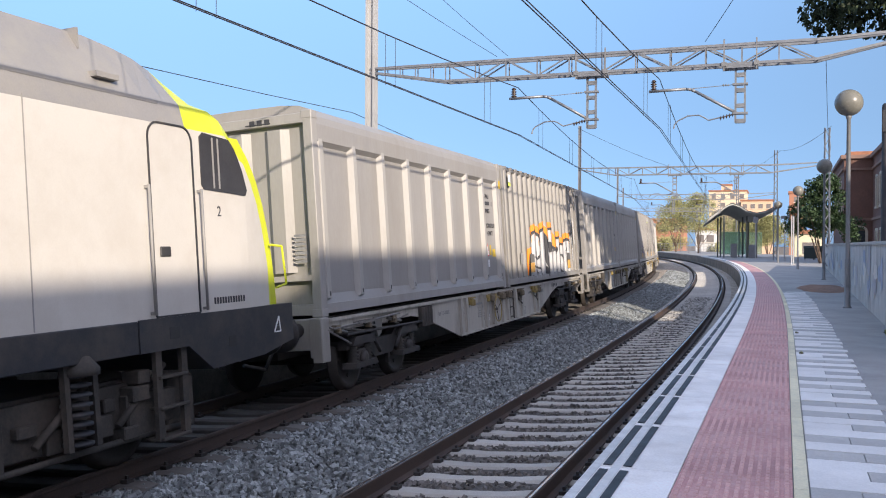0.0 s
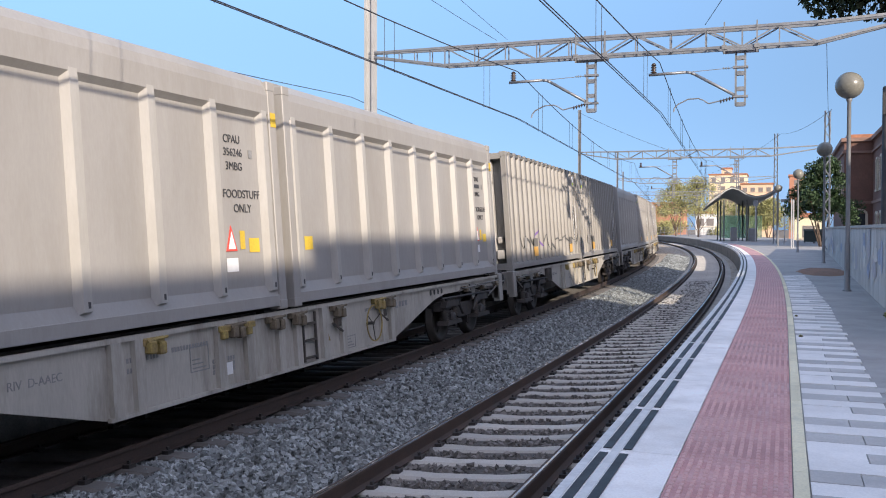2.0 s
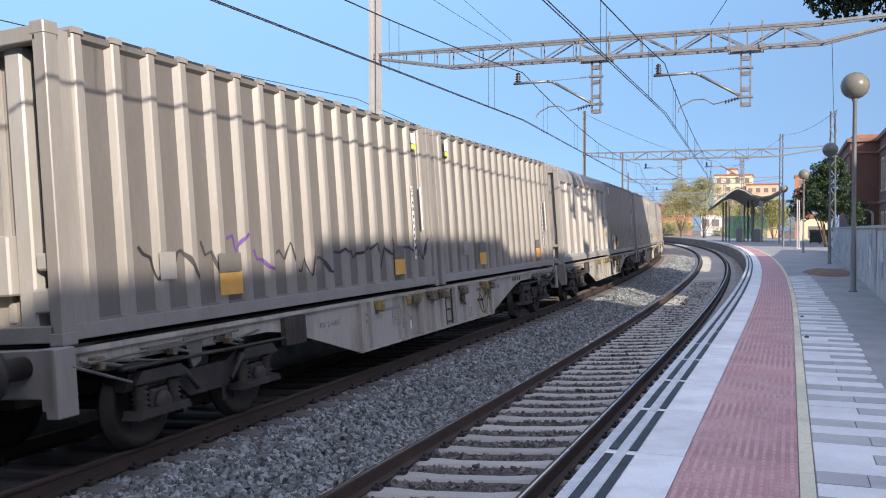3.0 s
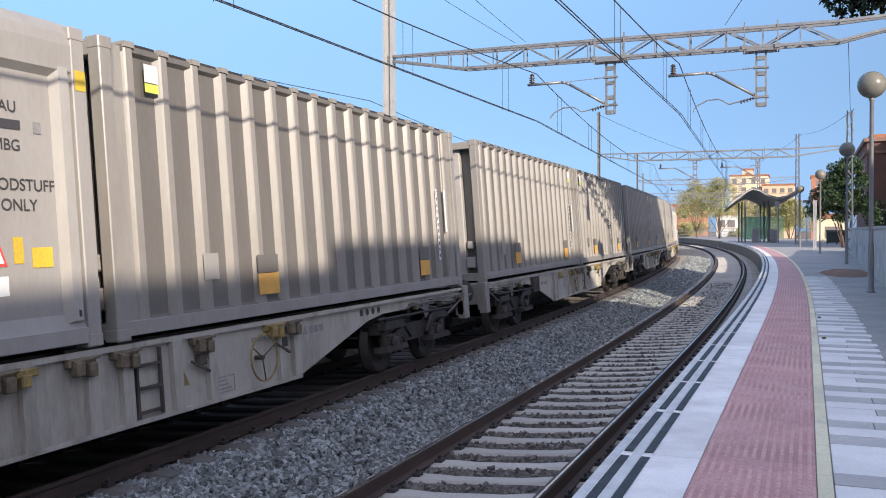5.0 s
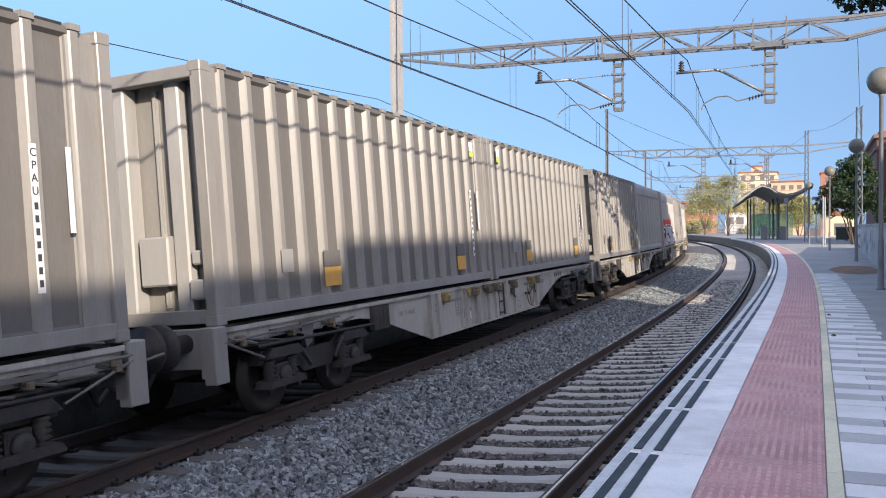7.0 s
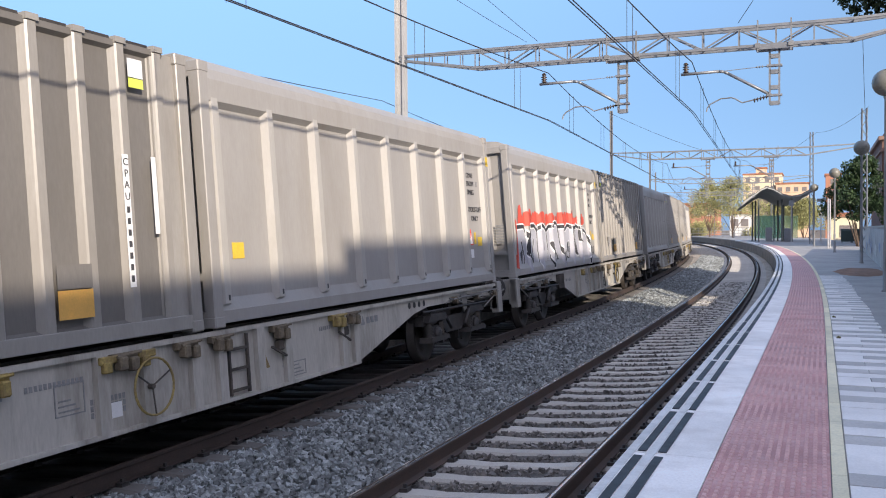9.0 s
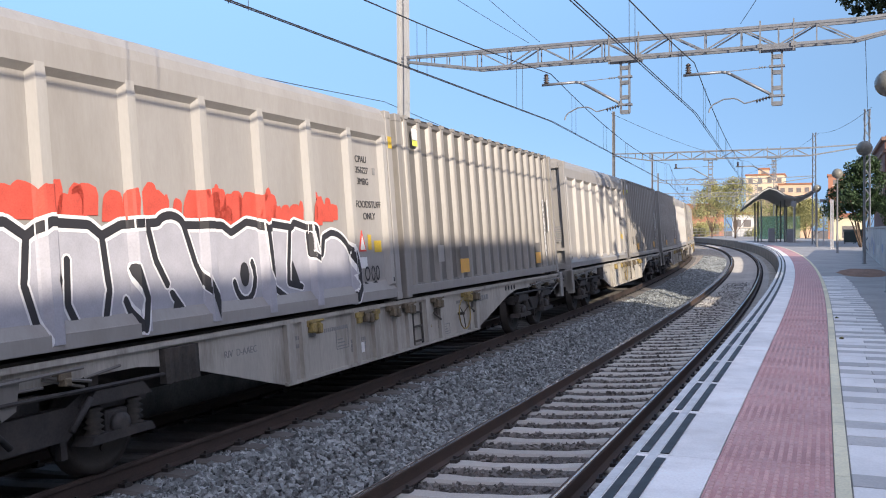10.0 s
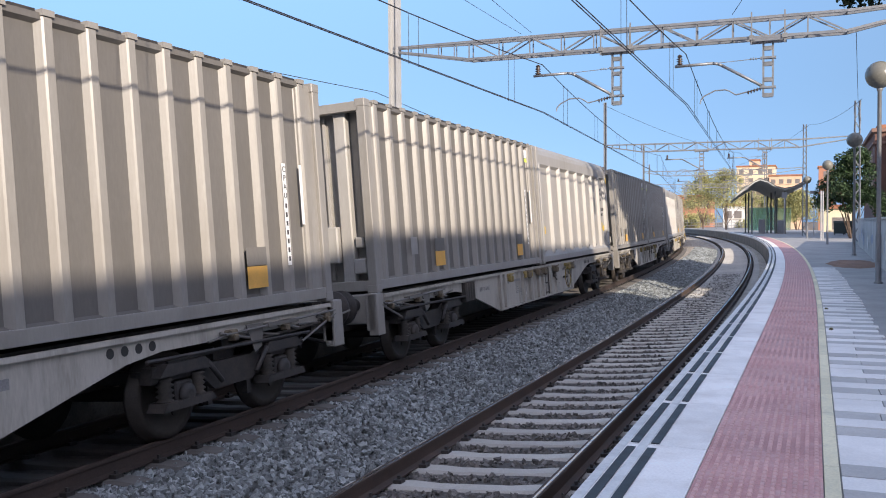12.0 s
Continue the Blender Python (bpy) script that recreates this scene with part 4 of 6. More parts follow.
def planter():
    bm = bmesh.new()
    n = 28
    ring = []
    for r, z in ((1.0, 0.0), (0.85, 0.03), (0.45, 0.06)):
        ring.append([bm.verts.new((1.22 + 0.8 * r * math.cos(6.283 * i / n) * (1 + 0.1 * math.sin(i * 2.3)), 33.0 + 3.1 * r * math.sin(6.283 * i / n), PLAT - 0.01 + z + 0.01 * math.sin(i * 5.1))) for i in range(n)])
    for a, b in zip(ring, ring[1:]):
        for i in range(n):
            bm.faces.new((a[i], a[(i + 1) % n], b[(i + 1) % n], b[i]))
    bm.faces.new(ring[-1])
    tagged(part("earth_patch", fixed(bm), "soil"), "bare reddish earth patch in the platform paving", "earth")


def signpost(x, y, h, label, head=None):
    s = thing("sign_post", label, "post", "platform posts", m=pose(x, y, PLAT - 0.012))
    bm = bmesh.new()
    lathe(bm, [(0.11, 0), (0.11, 0.03), (0.05, 0.04), (0.045, h)], sides=10)
    part("pole", fixed(bm), "mast_white", s)
    if head:
        bm = bmesh.new()
        box(bm, -head[0] / 2, head[0] / 2, -0.05, 0.05, h - head[1], h + 0.05, 0.015)
        part("head", fixed(bm), "galvanised", s)
    return s


def bin_box(x, y):
    b = thing("refuse_container", "dark green wheeled refuse container by the wall", "bin", "refuse containers", m=pose(x, y, PLAT - 0.012))
    bm = bmesh.new()
    prism(bm, [(-0.5, 0.15), (0.5, 0.15), (0.6, 1.2), (-0.6, 1.2)], -0.5, 0.5)
    part("body", fixed(bm), "bin", b)
    bm = bmesh.new()
    prism(bm, [(-0.64, 1.2), (0.64, 1.2), (0.5, 1.4), (-0.5, 1.4)], -0.54, 0.54)
    part("lid", fixed(bm), "bin", b)
    for sx in (-0.4, 0.4):
        for sy in (-0.35, 0.35):
            bm = bmesh.new()
            lathe(bm, [(0.08, sx - 0.03), (0.08, sx + 0.03)], axis="X", sides=10, at=(0, sy, 0.08))
            part("wheel", fixed(bm), "black_rubber", b)


def shrub(x, y, z, seed, label, mat="leaf_olive", size=1.6, count=120, leaf=0.1):
    rng = np.random.default_rng(seed)
    t = thing("shrub", label, "shrub", "shrubs", m=pose(x, y, z))
    bm = bmesh.new()
    cl = []
    for i in range(9):
        a = rng.random() * 6.28
        c = (size * 0.6 * math.cos(a) * rng.random(), size * 0.6 * math.sin(a) * rng.random(), size * (0.4 + 0.7 * rng.random()))
        bar(bm, (0, 0, 0), c, 0.05, sides=5)
        cl.append((c, size * 0.45))
    part("stem", fixed(bm), "bark", t)
    leaves("foliage", t, mat, cl, leaf, rng, count)


# ---- train ----
BOX_L, BOX_H, BOX_W, DECK = 9.125, 2.84, 1.22, 1.17
PITCH = 19.74


def words(text, size, mat, parent, m, thick=0.002, align="LEFT"):
    c = bpy.data.curves.new("lettering", "FONT")
    c.body, c.size, c.extrude, c.align_x = text, size, thick, align
    c.materials.append(M[mat])
    ob = new("lettering", c)
    ob.parent = parent
    ob.matrix_basis = m
    return ob


SIDE = Matrix(((0, 0, 1, 0), (1, 0, 0, 0), (0, 1, 0, 0), (0, 0, 0, 1)))  # text plane on the right-hand side, reading along +y


def on_side(y, z, x=BOX_W):
    return Matrix.Translation((x, y, z)) @ SIDE


def plate(name, parent, mat, y0, y1, z0, z1, x, label="", t=0.004):
    bm = bmesh.new()
    box(bm, x, x + t, y0, y1, z0, z1)
    return part(name, bm, mat, parent, label)


def corner_frame(bm, w, l, h, mi=0):
    """Posts, corner castings and bottom rails of a container."""
    for y in (0, l):
        d = 0.16 if y == 0 else -0.16
        for sx in (-1, 1):
            box(bm, sx * w - sx * 0.14, sx * w, min(y, y + d), max(y, y + d), 0.0, h, 0.01, mi)
            box(bm, sx * w - sx * 0.16, sx * (w + 0.006), min(y - d * 0.04, y + d * 1.1), max(y - d * 0.04, y + d * 1.1), h - 0.11, h + 0.012, 0.012, mi)
            box(bm, sx * w - sx * 0.16, sx * (w + 0.006), min(y - d * 0.04, y + d * 1.1), max(y - d * 0.04, y + d * 1.1), -0.012, 0.11, 0.012, mi)
        box(bm, -w + 0.1, w - 0.1, min(y, y + d), max(y, y + d), h - 0.16, h - 0.02, 0.008, mi)
        box(bm, -w + 0.1, w - 0.1, min(y, y + d), max(y, y + d), 0.02, 0.17, 0.008, mi)
    for sx in (-1, 1):
        box(bm, sx * (w - 0.1), sx * (w - 0.004), 0.1, l - 0.1, 0.03, 0.17, 0.006, mi)


def smooth_box():
    """Bulk container with plain panels, upright ribs and a rounded top rail."""
    c = thing("bulk_container", "white steel bulk container with tall upright ribs on a wagon", "container", "white panel containers")
    w, l, h = BOX_W, BOX_L, BOX_H
    bm = bmesh.new()
    corner_frame(bm, w, l, h)
    part("frame", fixed(bm), "box_white", c)
    bm = bmesh.new()
    # panel with a flared foot and a rolled roof edge
    prof = [(w - 0.02, 0.17), (w - 0.085, 0.30), (w - 0.085, h - 0.46), (w - 0.01, h - 0.40), (w - 0.006, h - 0.17), (w - 0.03, h - 0.06), (w - 0.10, h + 0.04), (w - 0.24, h + 0.10), (w - 0.5, h + 0.13), (0, h + 0.14)]
    full = prof + [(-x, z) for x, z in prof[-2::-1]] + [(-(w - 0.02), 0.12), (w - 0.02, 0.12)]
    prism(bm, full, 0.12, l - 0.12, axis="Y")
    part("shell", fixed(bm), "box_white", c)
    rib = None
    for i in range(9):
        for sx in (-1, 1):
            m = pose(0, 0.26 + i * 1.075, 0) @ pose(0, 0, 0, 0, 0, 0 if sx > 0 else 180)
            if rib is None:
                bm = bmesh.new()
                v = []
                for z, d in ((0.2, 0.0), (0.24, 0.088), (h - 0.52, 0.088), (h - 0.36, 0.078)):
                    v.append([bm.verts.new((w - 0.088 + dd, yy, z)) for dd, yy in ((0, -0.10), (d, -0.055), (d, 0.055), (0, 0.10))])
                for a, b in zip(v, v[1:]):
                    for k in range(3):
                        bm.faces.new((a[k], a[k + 1], b[k + 1], b[k]))
                bm.faces.new(v[-1])
                box(bm, w - 0.04, w + 0.004, 0.0, 0.03, 0.27, 0.33, mi=1)
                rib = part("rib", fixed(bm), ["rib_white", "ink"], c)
                rib.matrix_basis = m
            else:
                shared("rib", rib.data, c, m)
    bm = bmesh.new()
    for y0, y1 in ((0.10, 0.17), (l - 0.17, l - 0.10)):
        box(bm, -w + 0.12, w - 0.12, y0, y1, 0.5, h - 0.1)
        sgn = -1 if y0 < 1 else 1
        for x in (-0.62, 0.0, 0.62):
            prism(bm, [(x - 0.2, y0 if sgn < 0 else y1), (x - 0.1, (y0 if sgn < 0 else y1) + sgn * 0.09), (x + 0.1, (y0 if sgn < 0 else y1) + sgn * 0.09), (x + 0.2, y0 if sgn < 0 else y1)], 0.62, h - 0.22, axis="Z")
        yy = 0.0 if sgn < 0 else l
        box(bm, -w + 0.1, w - 0.1, min(yy, yy - sgn * 0.12), max(yy, yy - sgn * 0.12), 0.5, 0.58)
    part("end_wall", fixed(bm), "box_white", c, "ribbed white end wall")
    bm = bmesh.new()
    for y in (1.2, 3.4, 5.6, 7.9):
        lathe(bm, [(0.26, h + 0.1), (0.26, h + 0.17), (0.2, h + 0.2)], at=(0.25, y, 0), sides=12)
    for sx in (-1, 1):
        box(bm, sx * 0.62 - 0.02, sx * 0.62 + 0.02, 0.3, l - 0.3, h + 0.11, h + 0.16)
    part("roof_hatch", fixed(bm), "box_grey", c, "roof hatches and walkway rails")
    words("CPAU", 0.135, "ink", c, on_side(8.04, 2.02, w - 0.075))
    words("3MBG", 0.135, "ink", c, on_side(8.06, 1.70, w - 0.075))
    words("FOODSTUFF", 0.14, "ink", c, on_side(8.36, 1.37, w - 0.075), align="CENTER")
    words("ONLY", 0.14, "ink", c, on_side(8.36, 1.20, w - 0.075), align="CENTER")
    bm = bmesh.new()
    prism(bm, [(7.98, 0.74), (8.20, 0.74), (8.09, 1.04)], w - 0.085, w - 0.075)
    part("warning_sign", fixed(bm), "label_red", c, "red and white warning triangle")
    bm = bmesh.new()
    prism(bm, [(8.015, 0.765), (8.165, 0.765), (8.09, 0.97)], w - 0.076, w - 0.072)
    part("warning_sign", fixed(bm), "label_white", c)
    plate("label", c, "label_white", 7.97, 8.2, 0.5, 0.66, w - 0.08)
    plate("label", c, "yellow", 8.27, 8.37, 0.76, 0.98, w - 0.08, "yellow sticker")
    plate("label", c, "yellow", 8.99, 9.11, 2.28, 2.46, w + 0.002, "yellow corner plate")
    plate("label", c, "yellow", 8.46, 8.68, 0.72, 0.89, w - 0.08, "yellow plate")
    bm = bmesh.new()
    for i, x in enumerate((-0.1, 0.02, 0.14)):
        box(bm, x + 0.35, x + 0.43, -0.006, 0.0, h - 0.135, h - 0.06)
    box(bm, 0.18, 0.58, -0.007, -0.001, h - 0.128, h - 0.112)
    part("logo_mark", bm, "ink", c, "dark maker's mark")
    bm = bmesh.new()
    for i in range(7):
        box(bm, 0.85, 1.04, -0.005, 0.001, 0.75 + i * 0.06, 0.785 + i * 0.06)
    part("data_panel", bm, "ink_faint", c, "worn lines of small print")
    return c


def ribbed_box(turned=False):
    """Bulk container with closely set pressed ribs."""
    c = thing("ribbed_container", "grey steel container with closely spaced upright ribs on a wagon", "container", "grey ribbed containers")
    w, l, h = BOX_W, BOX_L, BOX_H
    bm = bmesh.new()
    corner_frame(bm, w, l, h)
    part("frame", fixed(bm), "rib_grey", c)
    bm = bmesh.new()
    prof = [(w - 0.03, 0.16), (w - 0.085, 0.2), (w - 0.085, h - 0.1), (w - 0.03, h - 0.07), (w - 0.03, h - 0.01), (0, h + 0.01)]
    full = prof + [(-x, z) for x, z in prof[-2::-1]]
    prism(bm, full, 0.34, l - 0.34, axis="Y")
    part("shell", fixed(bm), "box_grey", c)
    rib = None
    for i in range(17):
        y = 0.42 + i * (l - 0.84) / 16
        if rib is None:
            bm = bmesh.new()
            for sx in (-1, 1):
                v = []
                for z in (0.15, h - 0.04):
                    v.append([bm.verts.new((sx * (w - 0.09 + d), yy, z)) for d, yy in ((0, -0.105), (0.06, -0.062), (0.075, -0.045), (0.075, 0.045), (0.06, 0.062), (0, 0.105))])
                for k in range(5):
                    bm.faces.new((v[0][k], v[0][k + 1], v[1][k + 1], v[1][k]))
                bm.faces.new(v[0]), bm.faces.new(v[1])
            box(bm, -w - 0.0, w + 0.0, -0.07, 0.07, h - 0.035, h + 0.022)
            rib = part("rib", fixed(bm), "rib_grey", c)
            rib.matrix_basis = pose(0, y, 0)
        else:
            shared("rib", rib.data, c, pose(0, y, 0))
    bm = bmesh.new()
    for y in (0.31, l - 0.31):
        box(bm, -w + 0.10, w - 0.10, y - 0.02, y + 0.02, 0.15, h - 0.05)
        for sx in (-1, 1):
            box(bm, min(sx * (w - 0.11), sx * (w - 0.05)), max(sx * (w - 0.11), sx * (w - 0.05)), y - 0.2, y + 0.2, 0.05, h - 0.03)
        box(bm, -w + 0.112, w - 0.112, y - 0.2, y + 0.2, h - 0.06, h - 0.012)
    part("end_wall", fixed(bm), "rib_grey", c, "plain recessed grey end wall")
    bm = bmesh.new()
    box(bm, -0.22, 0.12, 0.06, 0.285, 0.15, h - 0.14, 0.02)
    box(bm, -0.85, -0.6, 0.1, 0.285, 0.15, h - 0.14, 0.02)
    box(bm, 0.62, 0.82, 0.12, 0.285, 0.15, h - 0.14, 0.02)
    bar(bm, (0.4, 0.26, 0.2), (0.4, 0.26, h - 0.2), 0.045)
    for z in (0.7, 1.5, 2.2):
        box(bm, -0.98, -0.9, 0.14, 0.24, z, z + 0.1, 0.01)
    box(bm, 0.2, 0.6, 0.05, 0.28, 0.45, 1.0, 0.02)
    box(bm, 0.84, 1.04, 0.06, 0.28, 0.28, 0.5, 0.02)
    box(bm, 0.86, 1.0, 0.1, 0.28, 0.66, 0.82, 0.02)
    part("end_fitting", fixed(bm), "rib_white", c, "pale boxes and bars on the end")
    for i in range(16):
        y = 0.42 + (i + 0.5) * (l - 0.84) / 16
        bm = bmesh.new()
        box(bm, w - 0.07, w - 0.03, y - 0.14, y + 0.14, h - 0.012, h + 0.016)
        part("roof_edge", bm, "steel_dark", c, "dark roof cover edge")
    ys = l - 0.86 if turned else 0.62
    plate("label", c, "label_white", ys, ys + 0.2, h - 0.34, h - 0.16, w - 0.012, "white sticker")
    plate("label", c, "label_green", ys, ys + 0.2, h - 0.44, h - 0.35, w - 0.012, "lime green sticker")
    plate("label", c, "orange", 2.38, 2.82, 0.27, 0.52, w - 0.004, "orange plate")
    plate("label", c, "box_grey", 2.38, 2.82, 0.53, 0.74, w - 0.004, "dark grey plate")
    plate("label", c, "box_grey", l - 1.9, l - 1.5, 0.53, 0.74, w - 0.004, "dark grey plate")
    plate("label", c, "orange", l - 1.9, l - 1.5, 0.27, 0.52, w - 0.004, "orange plate")
    plate("label", c, "box_white", 1.36, 1.62, 0.5, 0.78, w - 0.004, "pale faded plate")
    plate("serial_strip", c, "label_white", l - 1.02, l - 0.94, 0.5, 1.75, w - 0.012, "vertical white strip of small print")
    bm = bmesh.new()
    for i in range(7):
        box(bm, w - 0.009, w - 0.006, l - 1.0, l - 0.96, 0.55 + i * 0.108, 0.61 + i * 0.108)
    part("serial_bar", bm, "ink", c)
    for i, ch in enumerate("CPAU"):
        words(ch, 0.1, "ink", c, on_side(l - 0.98, 1.645 - i * 0.108, w - 0.005), align="CENTER")
    plate("serial_strip", c, "label_white", l - 0.62, l - 0.56, 1.0, 1.75, w - 0.012)
    return c


def wheelset(parent, y):
    bm = bmesh.new()
    bar(bm, (-0.9, 0, 0), (0.9, 0, 0), 0.16, sides=12)
    for sx in (-1, 1):
        lathe(bm, [(0.1, sx * 0.80), (0.16, sx * 0.79), (0.38, sx * 0.80), (0.488, sx * 0.80), (0.488, sx * 0.832), (0.46, sx * 0.84), (0.455, sx * 0.935), (0.38, sx * 0.935), (0.34, sx * 0.90), (0.16, sx * 0.89), (0.1, sx * 0.93)], axis="X", sides=24)
        for k in range(4):
            a = math.pi / 2 * k
            lathe(bm, [(0.035, sx * 0.885), (0.035, sx * 0.91)], axis="X", sides=8, at=(0, 0.25 * math.cos(a), 0.25 * math.sin(a)))
    ws = part("wheelset", fixed(bm), "wheel_rim", parent, "worn steel wheels on an axle")
    ws.matrix_basis = pose(0, y, 0.46)
    return ws


def bogie(parent, y, n):
    bm = bmesh.new()
    for sx in (-1, 1):
        x0, x1 = (0.98, 1.12) if sx > 0 else (-1.12, -0.98)
        prism(bm, [(y - 1.35, 0.62), (y - 1.3, 0.78), (y - 0.55, 0.80), (y - 0.35, 0.70), (y + 0.35, 0.70), (y + 0.55, 0.80), (y + 1.3, 0.78), (y + 1.35, 0.62), (y + 0.6, 0.62), (y + 0.35, 0.42), (y - 0.35, 0.42), (y - 0.6, 0.62)], x0, x1)
        for dy in (-0.9, 0.9):
            box(bm, x0 - 0.02, x1 + 0.05, y + dy - 0.14, y + dy + 0.14, 0.34, 0.6, 0.02)
            lathe(bm, [(0.11, 0), (0.11, 0.06), (0.05, 0.08)] if sx > 0 else [(0.11, 0), (0.11, -0.06), (0.05, -0.08)], axis="X", sides=12, at=(sx * 1.16, y + dy, 0.46))
            box(bm, x0, x1 + 0.06, y + dy - 0.34, y + dy - 0.16, 0.36, 0.42)
            box(bm, x0, x1 + 0.06, y + dy + 0.16, y + dy + 0.34, 0.36, 0.42)
        for dy in (-0.36, 0.36):
            bar(bm, (sx * 1.02, y + dy, 0.25), (sx * 1.02, y + dy, 0.65), 0.07)
    box(bm, -1.0, 1.0, y - 0.18, y + 0.18, 0.5, 0.85)
    for dy in (-1.25, 1.25):
        box(bm, -1.0, 1.0, y + dy - 0.05, y + dy + 0.05, 0.62, 0.74)
    for dy in (-0.9, 0.9):
        prism(bm, [(y + dy - 0.42, 0.34), (y + dy + 0.42, 0.34), (y + dy + 0.36, 0.42), (y + dy - 0.36, 0.42)], 1.02, 1.24)
        prism(bm, [(y + dy - 0.42, 0.68), (y + dy + 0.42, 0.68), (y + dy + 0.3, 0.8), (y + dy - 0.3, 0.8)], 1.02, 1.22)
        bar(bm, (1.2, y + dy * 0.35, 0.5), (1.2, y + dy * 0.62, 0.75), 0.06, sides=8)
    bar(bm, (1.22, y - 1.5, 0.86), (1.22, y + 1.5, 0.82), 0.04, sides=6)
    b = part("bogie", fixed(bm), "steel_dark", parent, "dark greasy bogie frame with coil springs")
    for sx in (-1, 1):
        for dy in (-0.9, 0.9):
            for off in (-0.25, 0.25):
                bm = bmesh.new()
                lathe(bm, [(0.095 if k % 2 else 0.06, 0.40 + k * 0.026) for k in range(11)], sides=10, at=(sx * 1.12, y + dy + off, 0))
                part("spring", fixed(bm), "wagon_dark", b)
    return b


def wagon(first):
    """Bogie flat wagon with fish-bellied sides, for two containers."""
    wgn = thing("container_wagon", "dirty grey flat wagon with a fish-bellied side frame", "wagon", "container wagons")
    L = PITCH - 1.25
    # side frame: deep in the middle, shallow above the bogies
    for sx in (-1, 1):
        bm = bmesh.new()
        xo = sx * 1.16
        mid = L / 2
        outline = [(0.1, 0.93), (0.1, 1.12), (L - 0.1, 1.12), (L - 0.1, 0.93), (L - 3.4, 0.93), (L - 3.9, 0.87), (L - 4.3, 0.77), (L - 5.9, 0.36), (5.9, 0.36), (4.3, 0.77), (3.9, 0.87), (3.4, 0.93)]
        prism(bm, outline, xo, xo - sx * 0.03)
        for y in (6.0, 6.34, 7.72, 8.3, L / 2 - 0.22, L / 2 + 0.22, L - 8.3, L - 7.72, L - 6.34, L - 6.0):
            box(bm, min(xo, xo + sx * 0.06), max(xo, xo + sx * 0.06), y - 0.07, y + 0.07, 0.38, 1.08)
        box(bm, min(xo, xo + sx * 0.05), max(xo, xo + sx * 0.05), 0.1, L - 0.1, 1.08, 1.13)
        box(bm, min(xo, xo + sx * 0.05), max(xo, xo + sx * 0.05), 5.9, L - 5.9, 0.345, 0.385)
        f = part("side_frame", fixed(bm), "wagon", wgn, "deep grey side frame with upright stiffeners")
        if sx > 0:
            for base in (L - 4.1,):
                for k in range(4):
                    bm = bmesh.new()
                    lathe(bm, [(0.05, xo - 0.001), (0.05, xo + 0.003)], axis="X", sides=12, at=(0, base + k * 0.19, 1.0))
                    part("lightening_hole", bm, "seam", f)
    bm = bmesh.new()
    box(bm, -1.12, 1.12, 0.05, L - 0.05, 0.98, 1.10)
    for y in np.arange(1.0, L, 1.9):
        box(bm, -1.1, 1.1, y - 0.06, y + 0.06, 0.8, 1.0)
    box(bm, -0.3, 0.3, 0.3, L - 0.3, 0.55, 0.98)
    part("underframe", fixed(bm), "wagon_dark", wgn)
    for y0, sg in ((0.0, -1), (L, 1)):
        bm = bmesh.new()
        box(bm, -1.2, 1.2, min(y0, y0 + sg * 0.12), max(y0, y0 + sg * 0.12), 0.72, 1.15, 0.01)
        box(bm, 1.06, 1.22, min(y0 - sg * 0.1, y0 + sg * 0.14), max(y0 - sg * 0.1, y0 + sg * 0.14), 0.62, 1.16, 0.01)
        part("headstock", fixed(bm), "rib_grey", wgn)
        for sx in (-1, 1):
            bm = bmesh.new()
            lathe(bm, [(0.1, y0 + sg * 0.1), (0.1, y0 + sg * 0.42), (0.13, y0 + sg * 0.43), (0.13, y0 + sg * 0.5), (0.25, y0 + sg * 0.52), (0.25, y0 + sg * 0.58), (0.1, y0 + sg * 0.6)], axis="Y", sides=18, at=(sx * 0.875, 0, 1.0))
            part("buffer", fixed(bm), "steel_dark", wgn, "round sprung buffer")
        bm = bmesh.new()
        bar(bm, (0, y0 + sg * 0.1, 0.95), (0, y0 + sg * 0.62, 0.92), 0.07)
        bar(bm, (0.5, y0 + sg * 0.1, 0.8), (0.45, y0 + sg * 0.3, 0.5), 0.05, sides=8)
        bar(bm, (0.45, y0 + sg * 0.3, 0.5), (0.3, y0 + sg * 0.6, 0.6), 0.05, sides=8)
        part("coupling", fixed(bm), "steel_dark", wgn, "screw coupling and brake hose")
        bm = bmesh.new()
        yc = y0 - sg * 1.35
        box(bm, 1.16, 1.26, yc - 0.3, yc + 0.3, 0.98, 1.02)
        bar(bm, (1.24, yc - 1.1, 0.98), (1.24, yc + 1.3, 1.03), 0.03, sides=6)
        bar(bm, (1.24, yc + 1.3 * sg, 0.98), (1.2, yc + 0.5 * sg, 0.72), 0.03, sides=6)
        for k in (-0.95, 0.1, 1.1):
            box(bm, 1.15, 1.25, yc + k - 0.07, yc + k + 0.07, 0.95, 1.02, 0.012, 1)
            box(bm, 1.17, 1.27, yc + k - 0.03, yc + k + 0.05, 0.9, 0.97, 0.01, 1)
            bar(bm, (1.2, yc + k - 0.2, 1.0), (1.22, yc + k + 0.3, 0.9), 0.035, sides=6)
        prism(bm, [(yc - sg * 0.5 - 0.18, 1.04), (yc - sg * 0.5 + 0.16, 1.04), (yc - sg * 0.5 + 0.1, 0.78), (yc - sg * 0.5 - 0.04, 0.72)], 1.2, 1.215)
        for k in range(7):
            a = yc + (k - 3) * 0.45
            bar(bm, (1.19, a, 0.93 + 0.05 * (k % 2)), (1.19, a + 0.45, 0.98 - 0.06 * (k % 3)), 0.028, sides=6)
